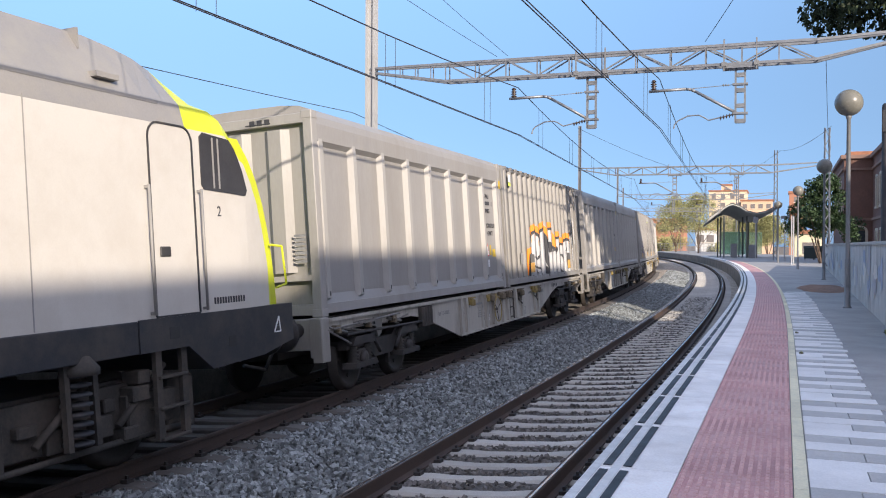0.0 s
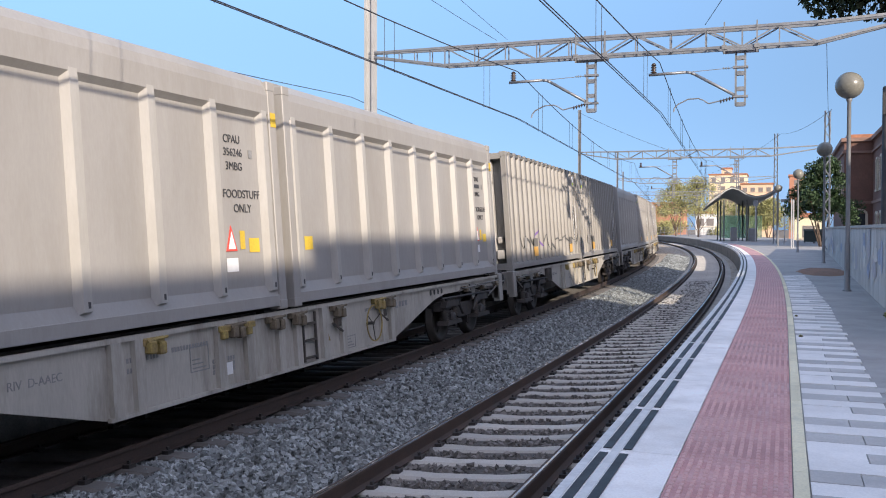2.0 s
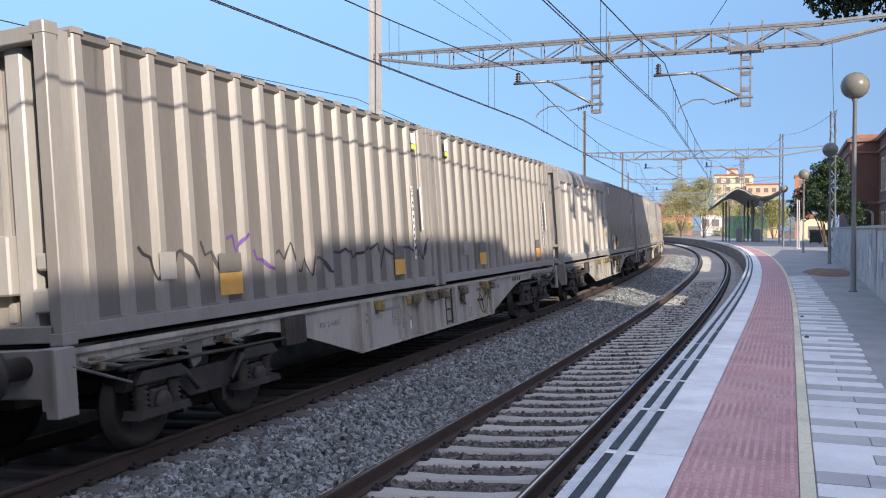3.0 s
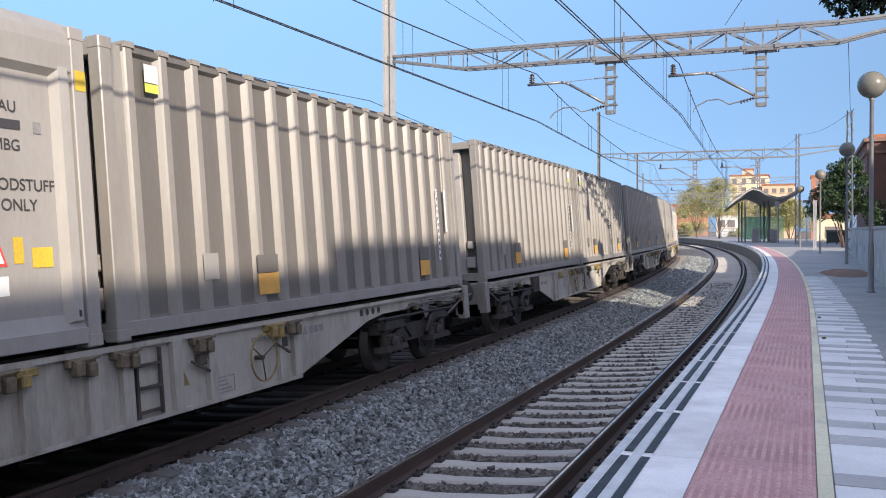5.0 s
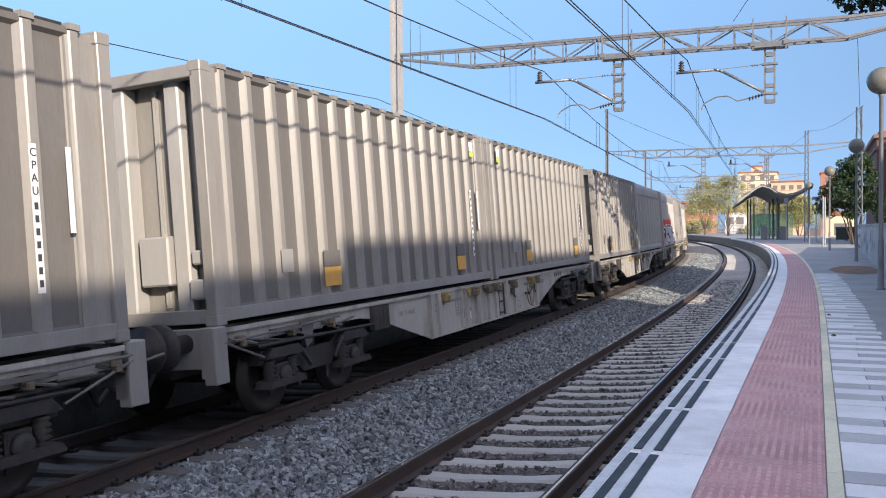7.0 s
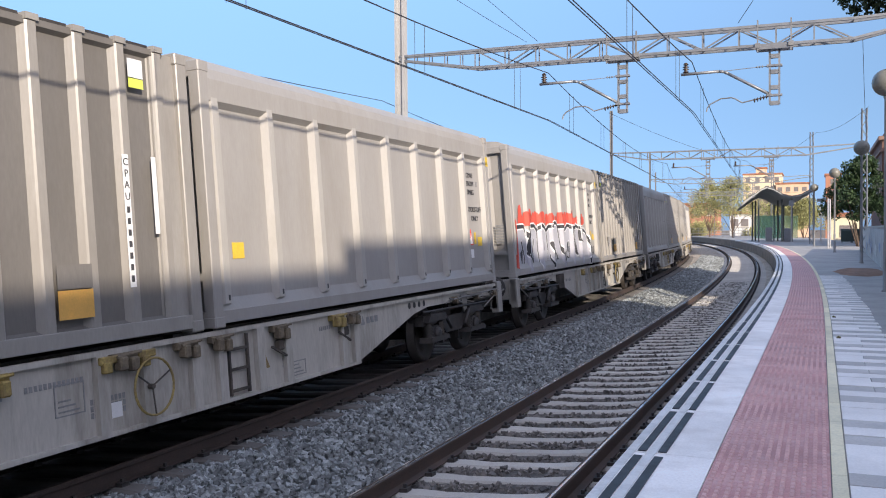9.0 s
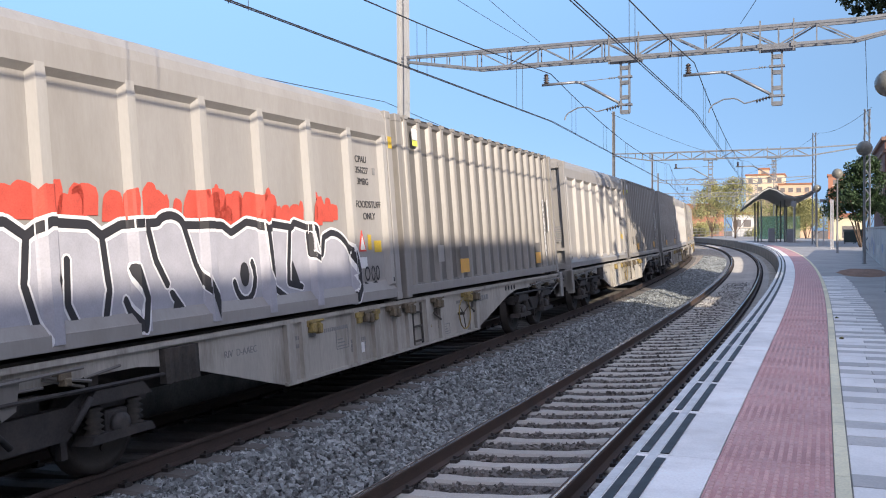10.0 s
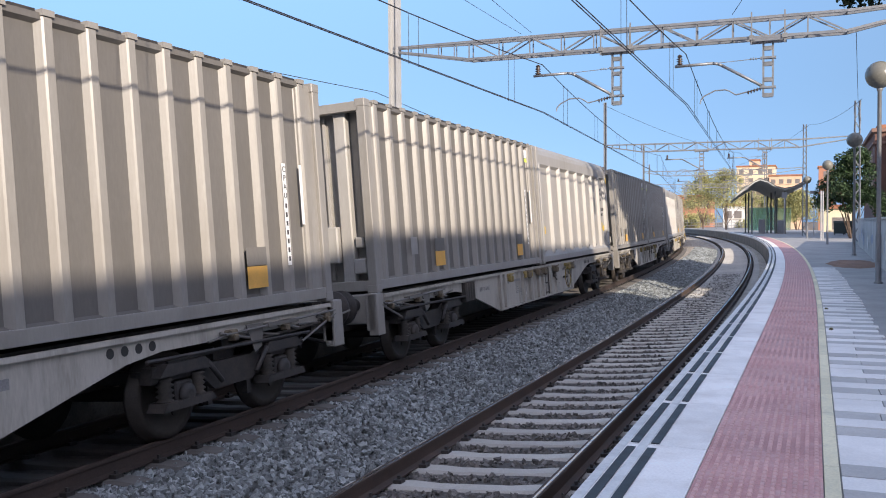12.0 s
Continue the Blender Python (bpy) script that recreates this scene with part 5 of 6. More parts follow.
        bar(bm, (1.17, yc - 2.0 * sg, 0.80), (1.17, yc + 1.0 * sg, 0.90), 0.045, sides=6, mi=2)
        part("shunter_step", fixed(bm), ["box_grey", "lock_brown", "wagon_dark"], wgn, "grab rail, step and rusty brackets")
        bm = bmesh.new()
        box(bm, 1.10, 1.25, y0 + sg * 0.02 - 0.12, y0 + sg * 0.02 + 0.12, 0.55, 1.155, 0.01)
        part("end_plate", fixed(bm), "rib_grey", wgn, "pale plate at the wagon's corner")
    for y in (0.35, BOX_L - 0.2, BOX_L + 0.45, L - 0.3):
        for sx in (-1, 1):
            bm = bmesh.new()
            box(bm, sx * 1.02 - 0.1, sx * 1.02 + 0.1, y - 0.12, y + 0.12, 1.1, DECK - 0.014)
            part("container_spigot", fixed(bm), "wagon_dark", wgn)
    bm = bmesh.new()
    box(bm, -1.0, 1.0, 0.2, L - 0.2, 1.1, 1.145)
    part("deck", fixed(bm), "wagon_dark", wgn)
    # things on the side: handbrake wheel, levers, ladder, markings
    yc = L / 2 - 0.95
    bm = bmesh.new()
    flutes = [(1.15, 3.72)] + [(1.23 + 0.03 * (k % 4 in (1, 2)), 3.72 + k * 0.0325) for k in range(17)] + [(1.15, 4.24)]
    prism(bm, flutes, 0.72, 1.06, axis="Z")
    part("fluted_box", fixed(bm), "wagon_dark", wgn, "fluted dark valve box")
    for y in (6.55, 8.0, L / 2 - 0.35, L / 2 + 0.2, 10.6, L - 6.5, L - 6.1):
        bm = bmesh.new()
        box(bm, 1.15, 1.24, y - 0.16, y + 0.16, 1.0, 1.08, 0.012)
        box(bm, 1.2, 1.3, y - 0.13, y - 0.03, 0.92, 1.05, 0.015)
        box(bm, 1.2, 1.29, y + 0.03, y + 0.13, 0.9, 1.03, 0.015)
        bar(bm, (1.27, y - 0.15, 1.05), (1.27, y + 0.16, 1.07), 0.03, sides=6)
        part("twist_lock", fixed(bm), "rusty_yellow" if y in (6.55, L - 6.5) else "lock_brown", wgn, "grimy folding twist lock")
    for y, z0, z1, w in ((L / 2 + 1.6, 0.42, 0.6, 0.36), (7.2, 0.62, 0.9, 0.34)):
        bm = bmesh.new()
        for a, b, c, d in ((0, w, 0, 0.012), (0, w, z1 - z0 - 0.012, z1 - z0), (0, 0.012, 0, z1 - z0), (w - 0.012, w, 0, z1 - z0)):
            box(bm, 1.161, 1.165, y + a, y + b, z0 + c, z0 + d)
        for k in range(3):
            box(bm, 1.161, 1.165, y + 0.04, y + w - 0.06 - 0.05 * k, z0 + 0.035 + k * 0.045, z0 + 0.05 + k * 0.045)
        part("marking", bm, "ink_faint", wgn, "framed panel of small stencilled print")
    words("RIV  D-AAEC", 0.11, "ink_faint", wgn, on_side(4.75, 0.83, 1.161))
    bm = bmesh.new()
    for k in (-0.5, 0.0):
        box(bm, 1.16, 1.25, yc + k - 0.13, yc + k + 0.1, 1.0, 1.07, 0.01)
        box(bm, 1.2, 1.27, yc + k - 0.1, yc + k, 0.92, 1.02, 0.01)
    part("brake_lever", fixed(bm), "rusty_yellow", wgn, "yellow brake lever")
    bm = bmesh.new()
    for dy in (0, 0.34):
        bar(bm, (1.2, L / 2 + 0.35 + dy, 0.4), (1.2, L / 2 + 0.35 + dy, 1.05), 0.03)
    for z in (0.45, 0.68, 0.9):
        bar(bm, (1.2, L / 2 + 0.35, z), (1.2, L / 2 + 0.69, z), 0.03)
    part("ladder", fixed(bm), "wagon_dark", wgn)
    bm = bmesh.new()
    for k, (y, z, wd) in enumerate(((6.2, 0.86, 0.5), (6.2, 0.76, 0.35), (6.9, 0.88, 0.7), (7.6, 0.66, 0.45), (7.6, 0.6, 0.45), (7.6, 0.54, 0.45), (L - 6.9, 0.9, 0.35), (L - 7.8, 0.62, 0.22), (L - 7.8, 0.56, 0.22))):
        for j in range(int(wd / 0.05)):
            box(bm, 1.161, 1.164, y + j * 0.05, y + j * 0.05 + 0.032, z, z + 0.05)
    part("marking", bm, "ink_faint", wgn, "worn rows of small stencilled print")
    bm = bmesh.new()
    prism(bm, [(L - 5.75, 0.86), (L - 5.63, 0.86), (L - 5.69, 0.98)], 1.161, 1.166)
    for k in range(3):
        box(bm, 1.161, 1.166, L - 5.58 + k * 0.13, L - 5.49 + k * 0.13, 0.87, 0.96)
    part("owner_mark", fixed(bm), "ink_faint", wgn, "worn dark owner's mark")
    bm = bmesh.new()
    prism(bm, [(L / 2 + 0.95, 0.6), (L / 2 + 1.17, 0.6), (L / 2 + 1.06, 0.82)], 1.161, 1.166)
    part("warning_sign", fixed(bm), "rusty_yellow", wgn, "dull yellow warning triangle")
    plate("placard", wgn, "label_white", 8.7 - 0.9, 8.7 - 0.72, 0.5, 0.64, 1.165, "small white card")
    bm = bmesh.new()
    for k in range(2):
        y = 10.6 + k * 1.6
        box(bm, 1.16, 1.23, y - 0.06, y + 0.06, 0.78, 0.9, 0.01)
        bar(bm, (1.22, y - 0.2, 0.84), (1.22, y + 0.1, 0.7), 0.025)
    part("valve", fixed(bm), "wagon_dark", wgn)
    for yb in (2.2, L - 2.2):
        bogie(wgn, yb, 0)
        for dy in (-0.9, 0.9):
            wheelset(wgn, yb + dy)
    return wgn


def handbrake(wgn, yc):
    """The yellow wheel on a wagon's side, at yc along it."""
    bm = bmesh.new()
    n = 24
    for i in range(n):
        a, b = 2 * math.pi * i / n, 2 * math.pi * (i + 1) / n
        bar(bm, (1.29, yc + 0.27 * math.cos(a), 0.72 + 0.27 * math.sin(a)), (1.29, yc + 0.27 * math.cos(b), 0.72 + 0.27 * math.sin(b)), 0.024, sides=6)
    for a in (0.5, 2.6, 4.7):
        bar(bm, (1.26, yc, 0.72), (1.29, yc + 0.27 * math.cos(a), 0.72 + 0.27 * math.sin(a)), 0.016, sides=6, mi=1)
    bar(bm, (1.15, yc, 0.72), (1.28, yc, 0.72), 0.05, sides=8, mi=1)
    part("handbrake_wheel", fixed(bm), ["rusty_yellow", "wagon_dark"], wgn, "yellow handbrake wheel")


def loco():
    """Rear end of the diesel locomotive that passes at the start."""
    lo = thing("locomotive", "white and lime diesel locomotive with a grey roof", "locomotive")
    L = 20.0
    W = 1.42

    def section(y, top, w, low=1.4):
        """Half outline: side, shoulder, roof."""
        sh = min(3.35, top - 0.25)
        return [(w, low), (w, max(low + 0.01, min(sh, top - 0.2))), (w - 0.06, max(low + 0.02, min(sh + 0.25, top - 0.14))), (w - 0.42, max(low + 0.04, top - 0.04)), (0, top)]
    ends = [(0.0, 4.22, W), (L - 2.8, 4.22, W)]
    for e, z in ((2.4, 4.18), (2.1, 4.13), (1.85, 4.05), (1.6, 3.94), (1.35, 3.80), (1.15, 3.66), (0.95, 3.49), (0.78, 3.31), (0.62, 3.1), (0.48, 2.87), (0.35, 2.6), (0.24, 2.3), (0.14, 1.98), (0.06, 1.7), (0.03, 1.55)):
        ends.append((L - e, z, W - 0.16 * max(0.0, 1 - e / 0.9) ** 1.6))
    bms = {k: bmesh.new() for k in ("body", "roof", "cab")}
    for (ya, ta, wa), (yb, tb, wb) in zip(ends, ends[1:]):
        A, B = section(ya, ta, wa), section(yb, tb, wb)
        for sx in (-1, 1):
            for i in range(len(A) - 1):
                if ya >= L - 1.5:
                    k = "cab" if (i > 0 or yb > L - 0.2) else "body"
                elif i == 0:
                    k = "body"
                else:
                    k = "cab" if ya >= L - 2.2 + 0.17 * (3 - i) else "roof"
                bm = bms[k]
                vs = [bm.verts.new(q) for q in ((sx * A[i][0], ya, A[i][1]), (sx * A[i + 1][0], ya, A[i + 1][1]), (sx * B[i + 1][0], yb, B[i + 1][1]), (sx * B[i][0], yb, B[i][1]))]
                if len({tuple(round(c, 4) for c in v.co) for v in vs}) > 2:
                    bm.faces.new(vs)
    E = section(*ends[-1])
    bm = bms["cab"]
    bm.faces.new([bm.verts.new((x, ends[-1][0], z)) for x, z in E] + [bm.verts.new((-x, ends[-1][0], z)) for x, z in E[-2::-1]])
    for k, mat, lab in (("body", "loco_white", "white painted body side"), ("roof", "loco_grey", "dusty grey roof"), ("cab", "lime", "lime yellow cab end")):
        bmesh.ops.remove_doubles(bms[k], verts=bms[k].verts, dist=0.001)
        part(k if k != "cab" else "cab_end", fixed(bms[k]), mat, lo, lab)
    bm = bmesh.new()
    # yellow edge line running down the sloping end
    edge = [(e, z) for e, z in ((1.0, 3.34), (0.80, 3.13), (0.62, 2.9), (0.46, 2.62), (0.34, 2.32), (0.25, 2.0), (0.19, 1.7), (0.16, 1.42))]
    for (ea, za), (eb, zb) in zip(edge, edge[1:]):
        wa, wb = (W - 0.16 * max(0.0, 1 - e / 0.9) ** 1.6 for e in (ea, eb))
        vs = [bm.verts.new(p) for p in ((wa + 0.004, L - ea - 0.09, za), (wa + 0.004, L - ea + 0.10, za), (wb + 0.004, L - eb + 0.10, zb), (wb + 0.004, L - eb - 0.09, zb), (wa - 0.1, L - ea - 0.09, za), (wa - 0.1, L - ea + 0.10, za), (wb - 0.1, L - eb + 0.10, zb), (wb - 0.1, L - eb - 0.09, zb))]
        for q in ((0, 1, 2, 3), (7, 6, 5, 4), (1, 5, 6, 2), (0, 3, 7, 4)):
            bm.faces.new([vs[k] for k in q])
    part("edge_stripe", fixed(bm), "lime", lo)
    bm = bmesh.new()
    box(bm, -W - 0.01, W + 0.015, 0, L - 2.75, 1.1, 1.41, 0.01)
    prism(bm, [(L - 2.74, 1.42), (L - 2.74, 1.1), (L - 2.0, 1.1), (L - 1.6, 0.82), (L - 0.6, 0.86), (L + 0.08, 0.98), (L + 0.08, 1.42)], -W - 0.012, W + 0.02)
    part("skirt", fixed(bm), "loco_dark", lo, "dark grey underframe skirt")
    bm = bmesh.new()
    prism(bm, [(L - 1.62, 2.78), (L - 1.58, 2.73), (L - 0.80, 2.70), (L - 0.76, 2.76), (L - 0.84, 2.98), (L - 0.98, 3.22), (L - 1.08, 3.31), (L - 1.56, 3.34), (L - 1.62, 3.29)], W - 0.05, W + 0.012)
    part("cab_window", fixed(bm), "loco_glass", lo, "dark cab side window")
    bm = bmesh.new()
    for a in (L - 1.40, L - 1.30):
        box(bm, W + 0.010, W + 0.018, a - 0.012, a + 0.012, 2.75, 3.3)
    part("window_bar", fixed(bm), "loco_grey", lo)
    bm = bmesh.new()
    y0, y1, za, zb = L - 2.46, L - 1.76, 1.43, 3.36
    rim = [(y0, za), (y1, za)] + [(y1 - 0.16 + 0.16 * math.cos(a), zb - 0.16 + 0.16 * math.sin(a)) for a in np.linspace(0, math.pi / 2, 6)] + [(y0 + 0.16 - 0.16 * math.sin(a), zb - 0.16 + 0.16 * math.cos(a)) for a in np.linspace(0, math.pi / 2, 6)]
    for (ya, z_a), (yb, z_b) in zip(rim, rim[1:] + rim[:1]):
        bar(bm, (W + 0.004, ya, z_a), (W + 0.004, yb, z_b), 0.018)
    part("cab_door", fixed(bm), "loco_dark", lo, "cab door with a dark seam round it")
    for y in (L - 2.53, L - 1.69):
        bm = bmesh.new()
        bar(bm, (W + 0.05, y, 1.45), (W + 0.05, y, 2.72), 0.03, sides=8)
        for z in (1.47, 2.7):
            bar(bm, (W, y, z), (W + 0.05, y, z), 0.03)
        part("grab_rail", fixed(bm), "loco_grey", lo, "upright grab rail")
    bm = bmesh.new()
    box(bm, W, W + 0.02, L - 2.36, L - 2.2, 2.02, 2.12, 0.008)
    part("door_handle", fixed(bm), "loco_dark", lo)
    bm = bmesh.new()
    for y in (L - 4.0, L - 6.4, L - 9.0):
        box(bm, W, W + 0.004, y, y + 0.012, 1.42, 3.38)
    part("panel_seam", fixed(bm), "loco_grey", lo)
    words("2", 0.16, "ink", lo, on_side(L - 1.36, 2.45, W + 0.003))
    bm = bmesh.new()
    for k in range(12):
        box(bm, W + 0.002, W + 0.005, L - 1.5 + k * 0.05, L - 1.5 + k * 0.05 + 0.03, 1.5, 1.57)
    part("number_bar", bm, "ink", lo)
    bm = bmesh.new()
    for y in (L - 3.0, L - 5.2, L - 7.6):
        box(bm, W - 0.75, W - 0.3, y, y + 0.02, 4.0, 4.2)
    box(bm, W - 0.07, W - 0.045, 0, L - 2.2, 3.56, 3.585)
    box(bm, W - 0.16, W - 0.05, L - 3.05, L - 2.75, 3.70, 3.75)
    part("roof_panel", fixed(bm), "loco_grey", lo)
    for yb in (3.4, L - 4.4):
        bm = bmesh.new()
        for sx in (-1, 1):
            x0, x1 = (1.0, 1.16) if sx > 0 else (-1.16, -1.0)
            prism(bm, [(yb - 2.3, 0.5), (yb - 2.2, 0.82), (yb + 2.2, 0.82), (yb + 2.3, 0.5), (yb + 2.0, 0.36), (yb - 2.0, 0.36)], x0, x1)
            for dy in (-1.85, 0, 1.85):
                box(bm, x0, x1 + 0.1 * sx if sx > 0 else x1, yb + dy - 0.2, yb + dy + 0.2, 0.3, 0.72, 0.02)
            box(bm, sx * 1.2 - 0.04, sx * 1.2 + 0.04, yb + 2.25, yb + 2.7, 0.25, 0.8, 0.02)
        box(bm, -1.05, 1.05, yb - 1.9, yb + 1.9, 0.5, 0.85)
        rng = random.Random(4)
        for k in range(26):
            yy, zz = yb - 2.2 + 4.4 * rng.random(), 0.3 + 0.7 * rng.random()
            box(bm, 1.1, 1.22 + 0.12 * rng.random(), yy - 0.05 - 0.1 * rng.random(), yy + 0.05 + 0.1 * rng.random(), zz - 0.06, zz + 0.04 + 0.12 * rng.random(), 0.012)
        for dy in (-1.4, 0.5, 1.5):
            bar(bm, (1.26, yb + dy, 0.45), (1.26, yb + dy + 0.7, 0.95), 0.07, sides=8)
        bar(bm, (1.24, yb - 2.2, 0.3), (1.24, yb + 2.6, 0.3), 0.06, sides=8)
        b = part("bogie", fixed(bm), "wagon_dark", lo, "dusty dark three-axle bogie")
        bm = bmesh.new()
        for dy in (-0.95, 0.95):
            for k in range(8):
                lathe(bm, [(0.06, 0), (0.14, 0.012), (0.14, 0.035), (0.06, 0.05)], sides=14, at=(1.3, yb + dy, 0.38 + k * 0.085))
        part("spring", fixed(bm), "loco_dark", b, "large coil spring")
        for dy in (-1.85, 0, 1.85):
            wheelset(lo, yb + dy)
    # boarding step below the cab door
    bm = bmesh.new()
    for y in (L - 2.42, L - 2.02):
        bar(bm, (1.36, y, 0.22), (1.36, y, 1.12), 0.05, 0.09)
    for z in (0.22, 0.52, 0.82):
        box(bm, 1.2, 1.42, L - 2.44, L - 2.0, z, z + 0.03, 0.006)
    box(bm, 1.18, 1.2, L - 2.42, L - 2.02, 0.25, 0.6)
    part("cab_step", fixed(bm), "wagon_dark", lo, "dusty boarding step with two uprights")
    for dy in (-0.17, 0.17):
        bm = bmesh.new()
        bar(bm, (1.36, L - 4.4 + 0.95 + dy, 0.36), (1.34, L - 4.4 + 0.95 + dy, 1.1), 0.06)
        part("spring_strut", fixed(bm), "wagon_dark", lo)
    for y, z, w in ((L - 2.3, 1.2, 0.16), (L - 1.3, 1.02, 0.14)):
        bm = bmesh.new()
        box(bm, W + 0.012, W + 0.024, y, y + w, z, z + 0.12, 0.004)
        part("skirt_recess", fixed(bm), "seam", lo, "black opening in the skirt")
    bm = bmesh.new()
    tri = [(L - 0.36, 1.10), (L - 0.22, 1.10), (L - 0.25, 1.28)]
    for (ya, za), (yb, zb) in zip(tri, tri[1:] + tri[:1]):
        bar(bm, (W + 0.022, ya, za), (W + 0.022, yb, zb), 0.014)
    part("warning_mark", fixed(bm), "label_white", lo, "white outlined triangle")
    bm = bmesh.new()
    lathe(bm, [(0.17, 1.0), (0.17, 1.06), (0.08, 1.17), (0.03, 1.18)], sides=10, at=(1.36, L - 3.45, 0))
    part("spring_cap", fixed(bm), "wagon_dark", lo, "dusty cone over the coil spring")
    bm = bmesh.new()
    bar(bm, (W - 0.02, L - 0.2, 1.62), (W + 0.02, L - 0.02, 1.66), 0.03, sides=6)
    bar(bm, (W + 0.02, L - 0.02, 1.66), (W + 0.02, L - 0.08, 2.12), 0.03, sides=6)
    bar(bm, (W + 0.02, L - 0.08, 2.12), (W - 0.04, L - 0.26, 2.14), 0.03, sides=6)
    part("grab_rail", fixed(bm), "lime", lo, "lime yellow corner rail")
    for sx in (-1, 1):
        bm = bmesh.new()
        lathe(bm, [(0.1, L), (0.1, L + 0.3), (0.25, L + 0.32), (0.25, L + 0.38), (0.1, L + 0.4)], axis="Y", sides=18, at=(sx * 0.875, 0, 1.0))
        part("buffer", fixed(bm), "steel_dark", lo)
    return lo


# Distance along the track of the first wagon's leading container, by the second.
RUN = [(0.0, 10.95), (0.5, 3.65), (1.5, -11.40), (2.5, -26.17), (3.0, -33.35), (5.0, -61.93), (5.5, -69.07), (6.5, -83.76), (7.0, -90.75),
       (9.0, -119.9), (9.5, -127.35), (10.5, -142.48), (11.5, -157.92), (12.0, -165.83)]


def run(t):
    """Smooth way of the train through the known places."""
    x = np.array([r[0] for r in RUN])
    y = np.array([r[1] for r in RUN])
    h, d = np.diff(x), np.diff(y) / np.diff(x)
    m = np.concatenate(([d[0]], (d[:-1] * h[1:] + d[1:] * h[:-1]) / (h[1:] + h[:-1]), [d[-1]]))
    i = int(np.clip(np.searchsorted(x, t) - 1, 0, len(h) - 1))
    u = (t - x[i]) / h[i]
    return float((2 * u**3 - 3 * u**2 + 1) * y[i] + (u**3 - 2 * u**2 + u) * h[i] * m[i] + (3 * u**2 - 2 * u**3) * y[i + 1] + (u**3 - u**2) * h[i] * m[i + 1])


# containers in order, two on a wagon: s smooth, r ribbed
ORDER = ["sr", "ss", "rr", "sr", "rr", "rr", "rs", "sr", "sr", "rs", "rr", "sr", "rr", "ss", "rr", "sr", "rr"]
MOVING = []


def train():
    lo = loco()
    MOVING.append((lo, -21.25, 20.0))
    base_w, base_s, base_r, base_t = wagon(True), smooth_box(), ribbed_box(), ribbed_box(True)
    used, placed, handbrakes = set(), {}, []

    def next_of(ob):
        if ob not in used:
            used.add(ob)
            return ob
        return copy_thing(ob, Matrix())
    for k, pair in enumerate(ORDER):
        wgn = next_of(base_w)
        handbrakes.append((wgn, (PITCH - 1.25) / 2 - 0.95 if k in (0, 4, 6, 8) else PITCH - 1.25 - 6.85))
        MOVING.append((wgn, k * PITCH - 0.03, PITCH - 1.25))
        for j, kind in enumerate(pair):
            c = next_of(base_s if kind == "s" else base_r if j else base_t)
            MOVING.append((c, k * PITCH + j * (BOX_L + 0.18), BOX_L))
            placed[k, j] = c
    for wgn, y in handbrakes:
        handbrake(wgn, y)
    for (k, j), c in placed.items():
        if ORDER[k][j] == "s":
            serial = {(1, 0): "356246", (6, 1): "356239", (7, 0): "356227"}.get((k, j))
            if serial:
                words(serial, 0.13, "ink", c, on_side(8.03, 1.865, BOX_W - 0.075))
            else:
                plate("serial_bar", c, "ink", 8.04, 8.42, 1.875, 1.955, BOX_W - 0.08)
            plate("check_digit", c, "ink_faint", 8.56, 8.64, 1.86, 1.96, BOX_W - 0.08)
    for k in (1, 6, 9):
        plate("label", placed[k, 1], "yellow", 0.5, 0.72, 0.72, 0.9, BOX_W - 0.082, "yellow plate")
    c = placed[7, 1]
    plate("serial_strip", c, "label_white", BOX_L - 1.02, BOX_L - 0.94, 0.42, 1.30, BOX_W - 0.0058, "white strip with a vertical serial number", 0.0018)
    for i, ch in enumerate("3562995"):
        words(ch, 0.1, "ink", c, on_side(BOX_L - 0.98, 1.213 - i * 0.108 - 0.04 * (i == 6), BOX_W - 0.002), align="CENTER")
    spray_tags(placed[2, 0])
    spray_one(placed[0, 1])
    spray_two(placed[7, 0])


def train_pose(s, length, lift):
    """A stiff body whose ends lie on the curve."""
    a, b = FAR.at(s + 0.12 * length), FAR.at(s + 0.88 * length)
    d = (b - a).normalized()
    p = a - d * 0.12 * length
    ang = math.atan2(-d.x, d.y)
    return Matrix.Translation((p.x, p.y, RAIL_Z)) @ Matrix.Rotation(ang, 4, "Z") @ Matrix.Rotation(-CANT, 4, "Y") @ Matrix.Translation((0, 0, lift))


def motions():
    """The whole train runs towards and past the camera; its wheels turn."""
    for ob, off, length in MOVING:
        lift = DECK if "container" in ob.name and "wagon" not in ob.name else 0.0
        walk(ob, [(t, train_pose(run(t) + off, length, lift)) for t in np.arange(0, 12.01, 0.25)])
    for ob, off, length in MOVING:
        if off > 185:
            continue
        for w in ob.children:
            if w.name.startswith("wheelset"):
                at = w.matrix_basis.translation.copy()
                walk(w, [(f / 30, Matrix.Translation(at) @ Matrix.Rotation(-(run(f / 30) - run(0)) / -0.46, 4, "X")) for f in range(361)])


def ribbed_skin(y):
    """How far the ribbed side stands out at y."""
    pitch = (BOX_L - 0.84) / 16
    d = abs((y - 0.42 + pitch / 2) % pitch - pitch / 2)
    return BOX_W - 0.09 + 0.075 * min(1.0, max(0.0, (0.108 - d) / 0.058)) + 0.008


def smooth_skin(y):
    d = abs((y - 0.26 + 0.5375) % 1.075 - 0.5375)
    return BOX_W - 0.085 + 0.09 * min(1.0, max(0.0, (0.105 - d) / 0.045)) + 0.008


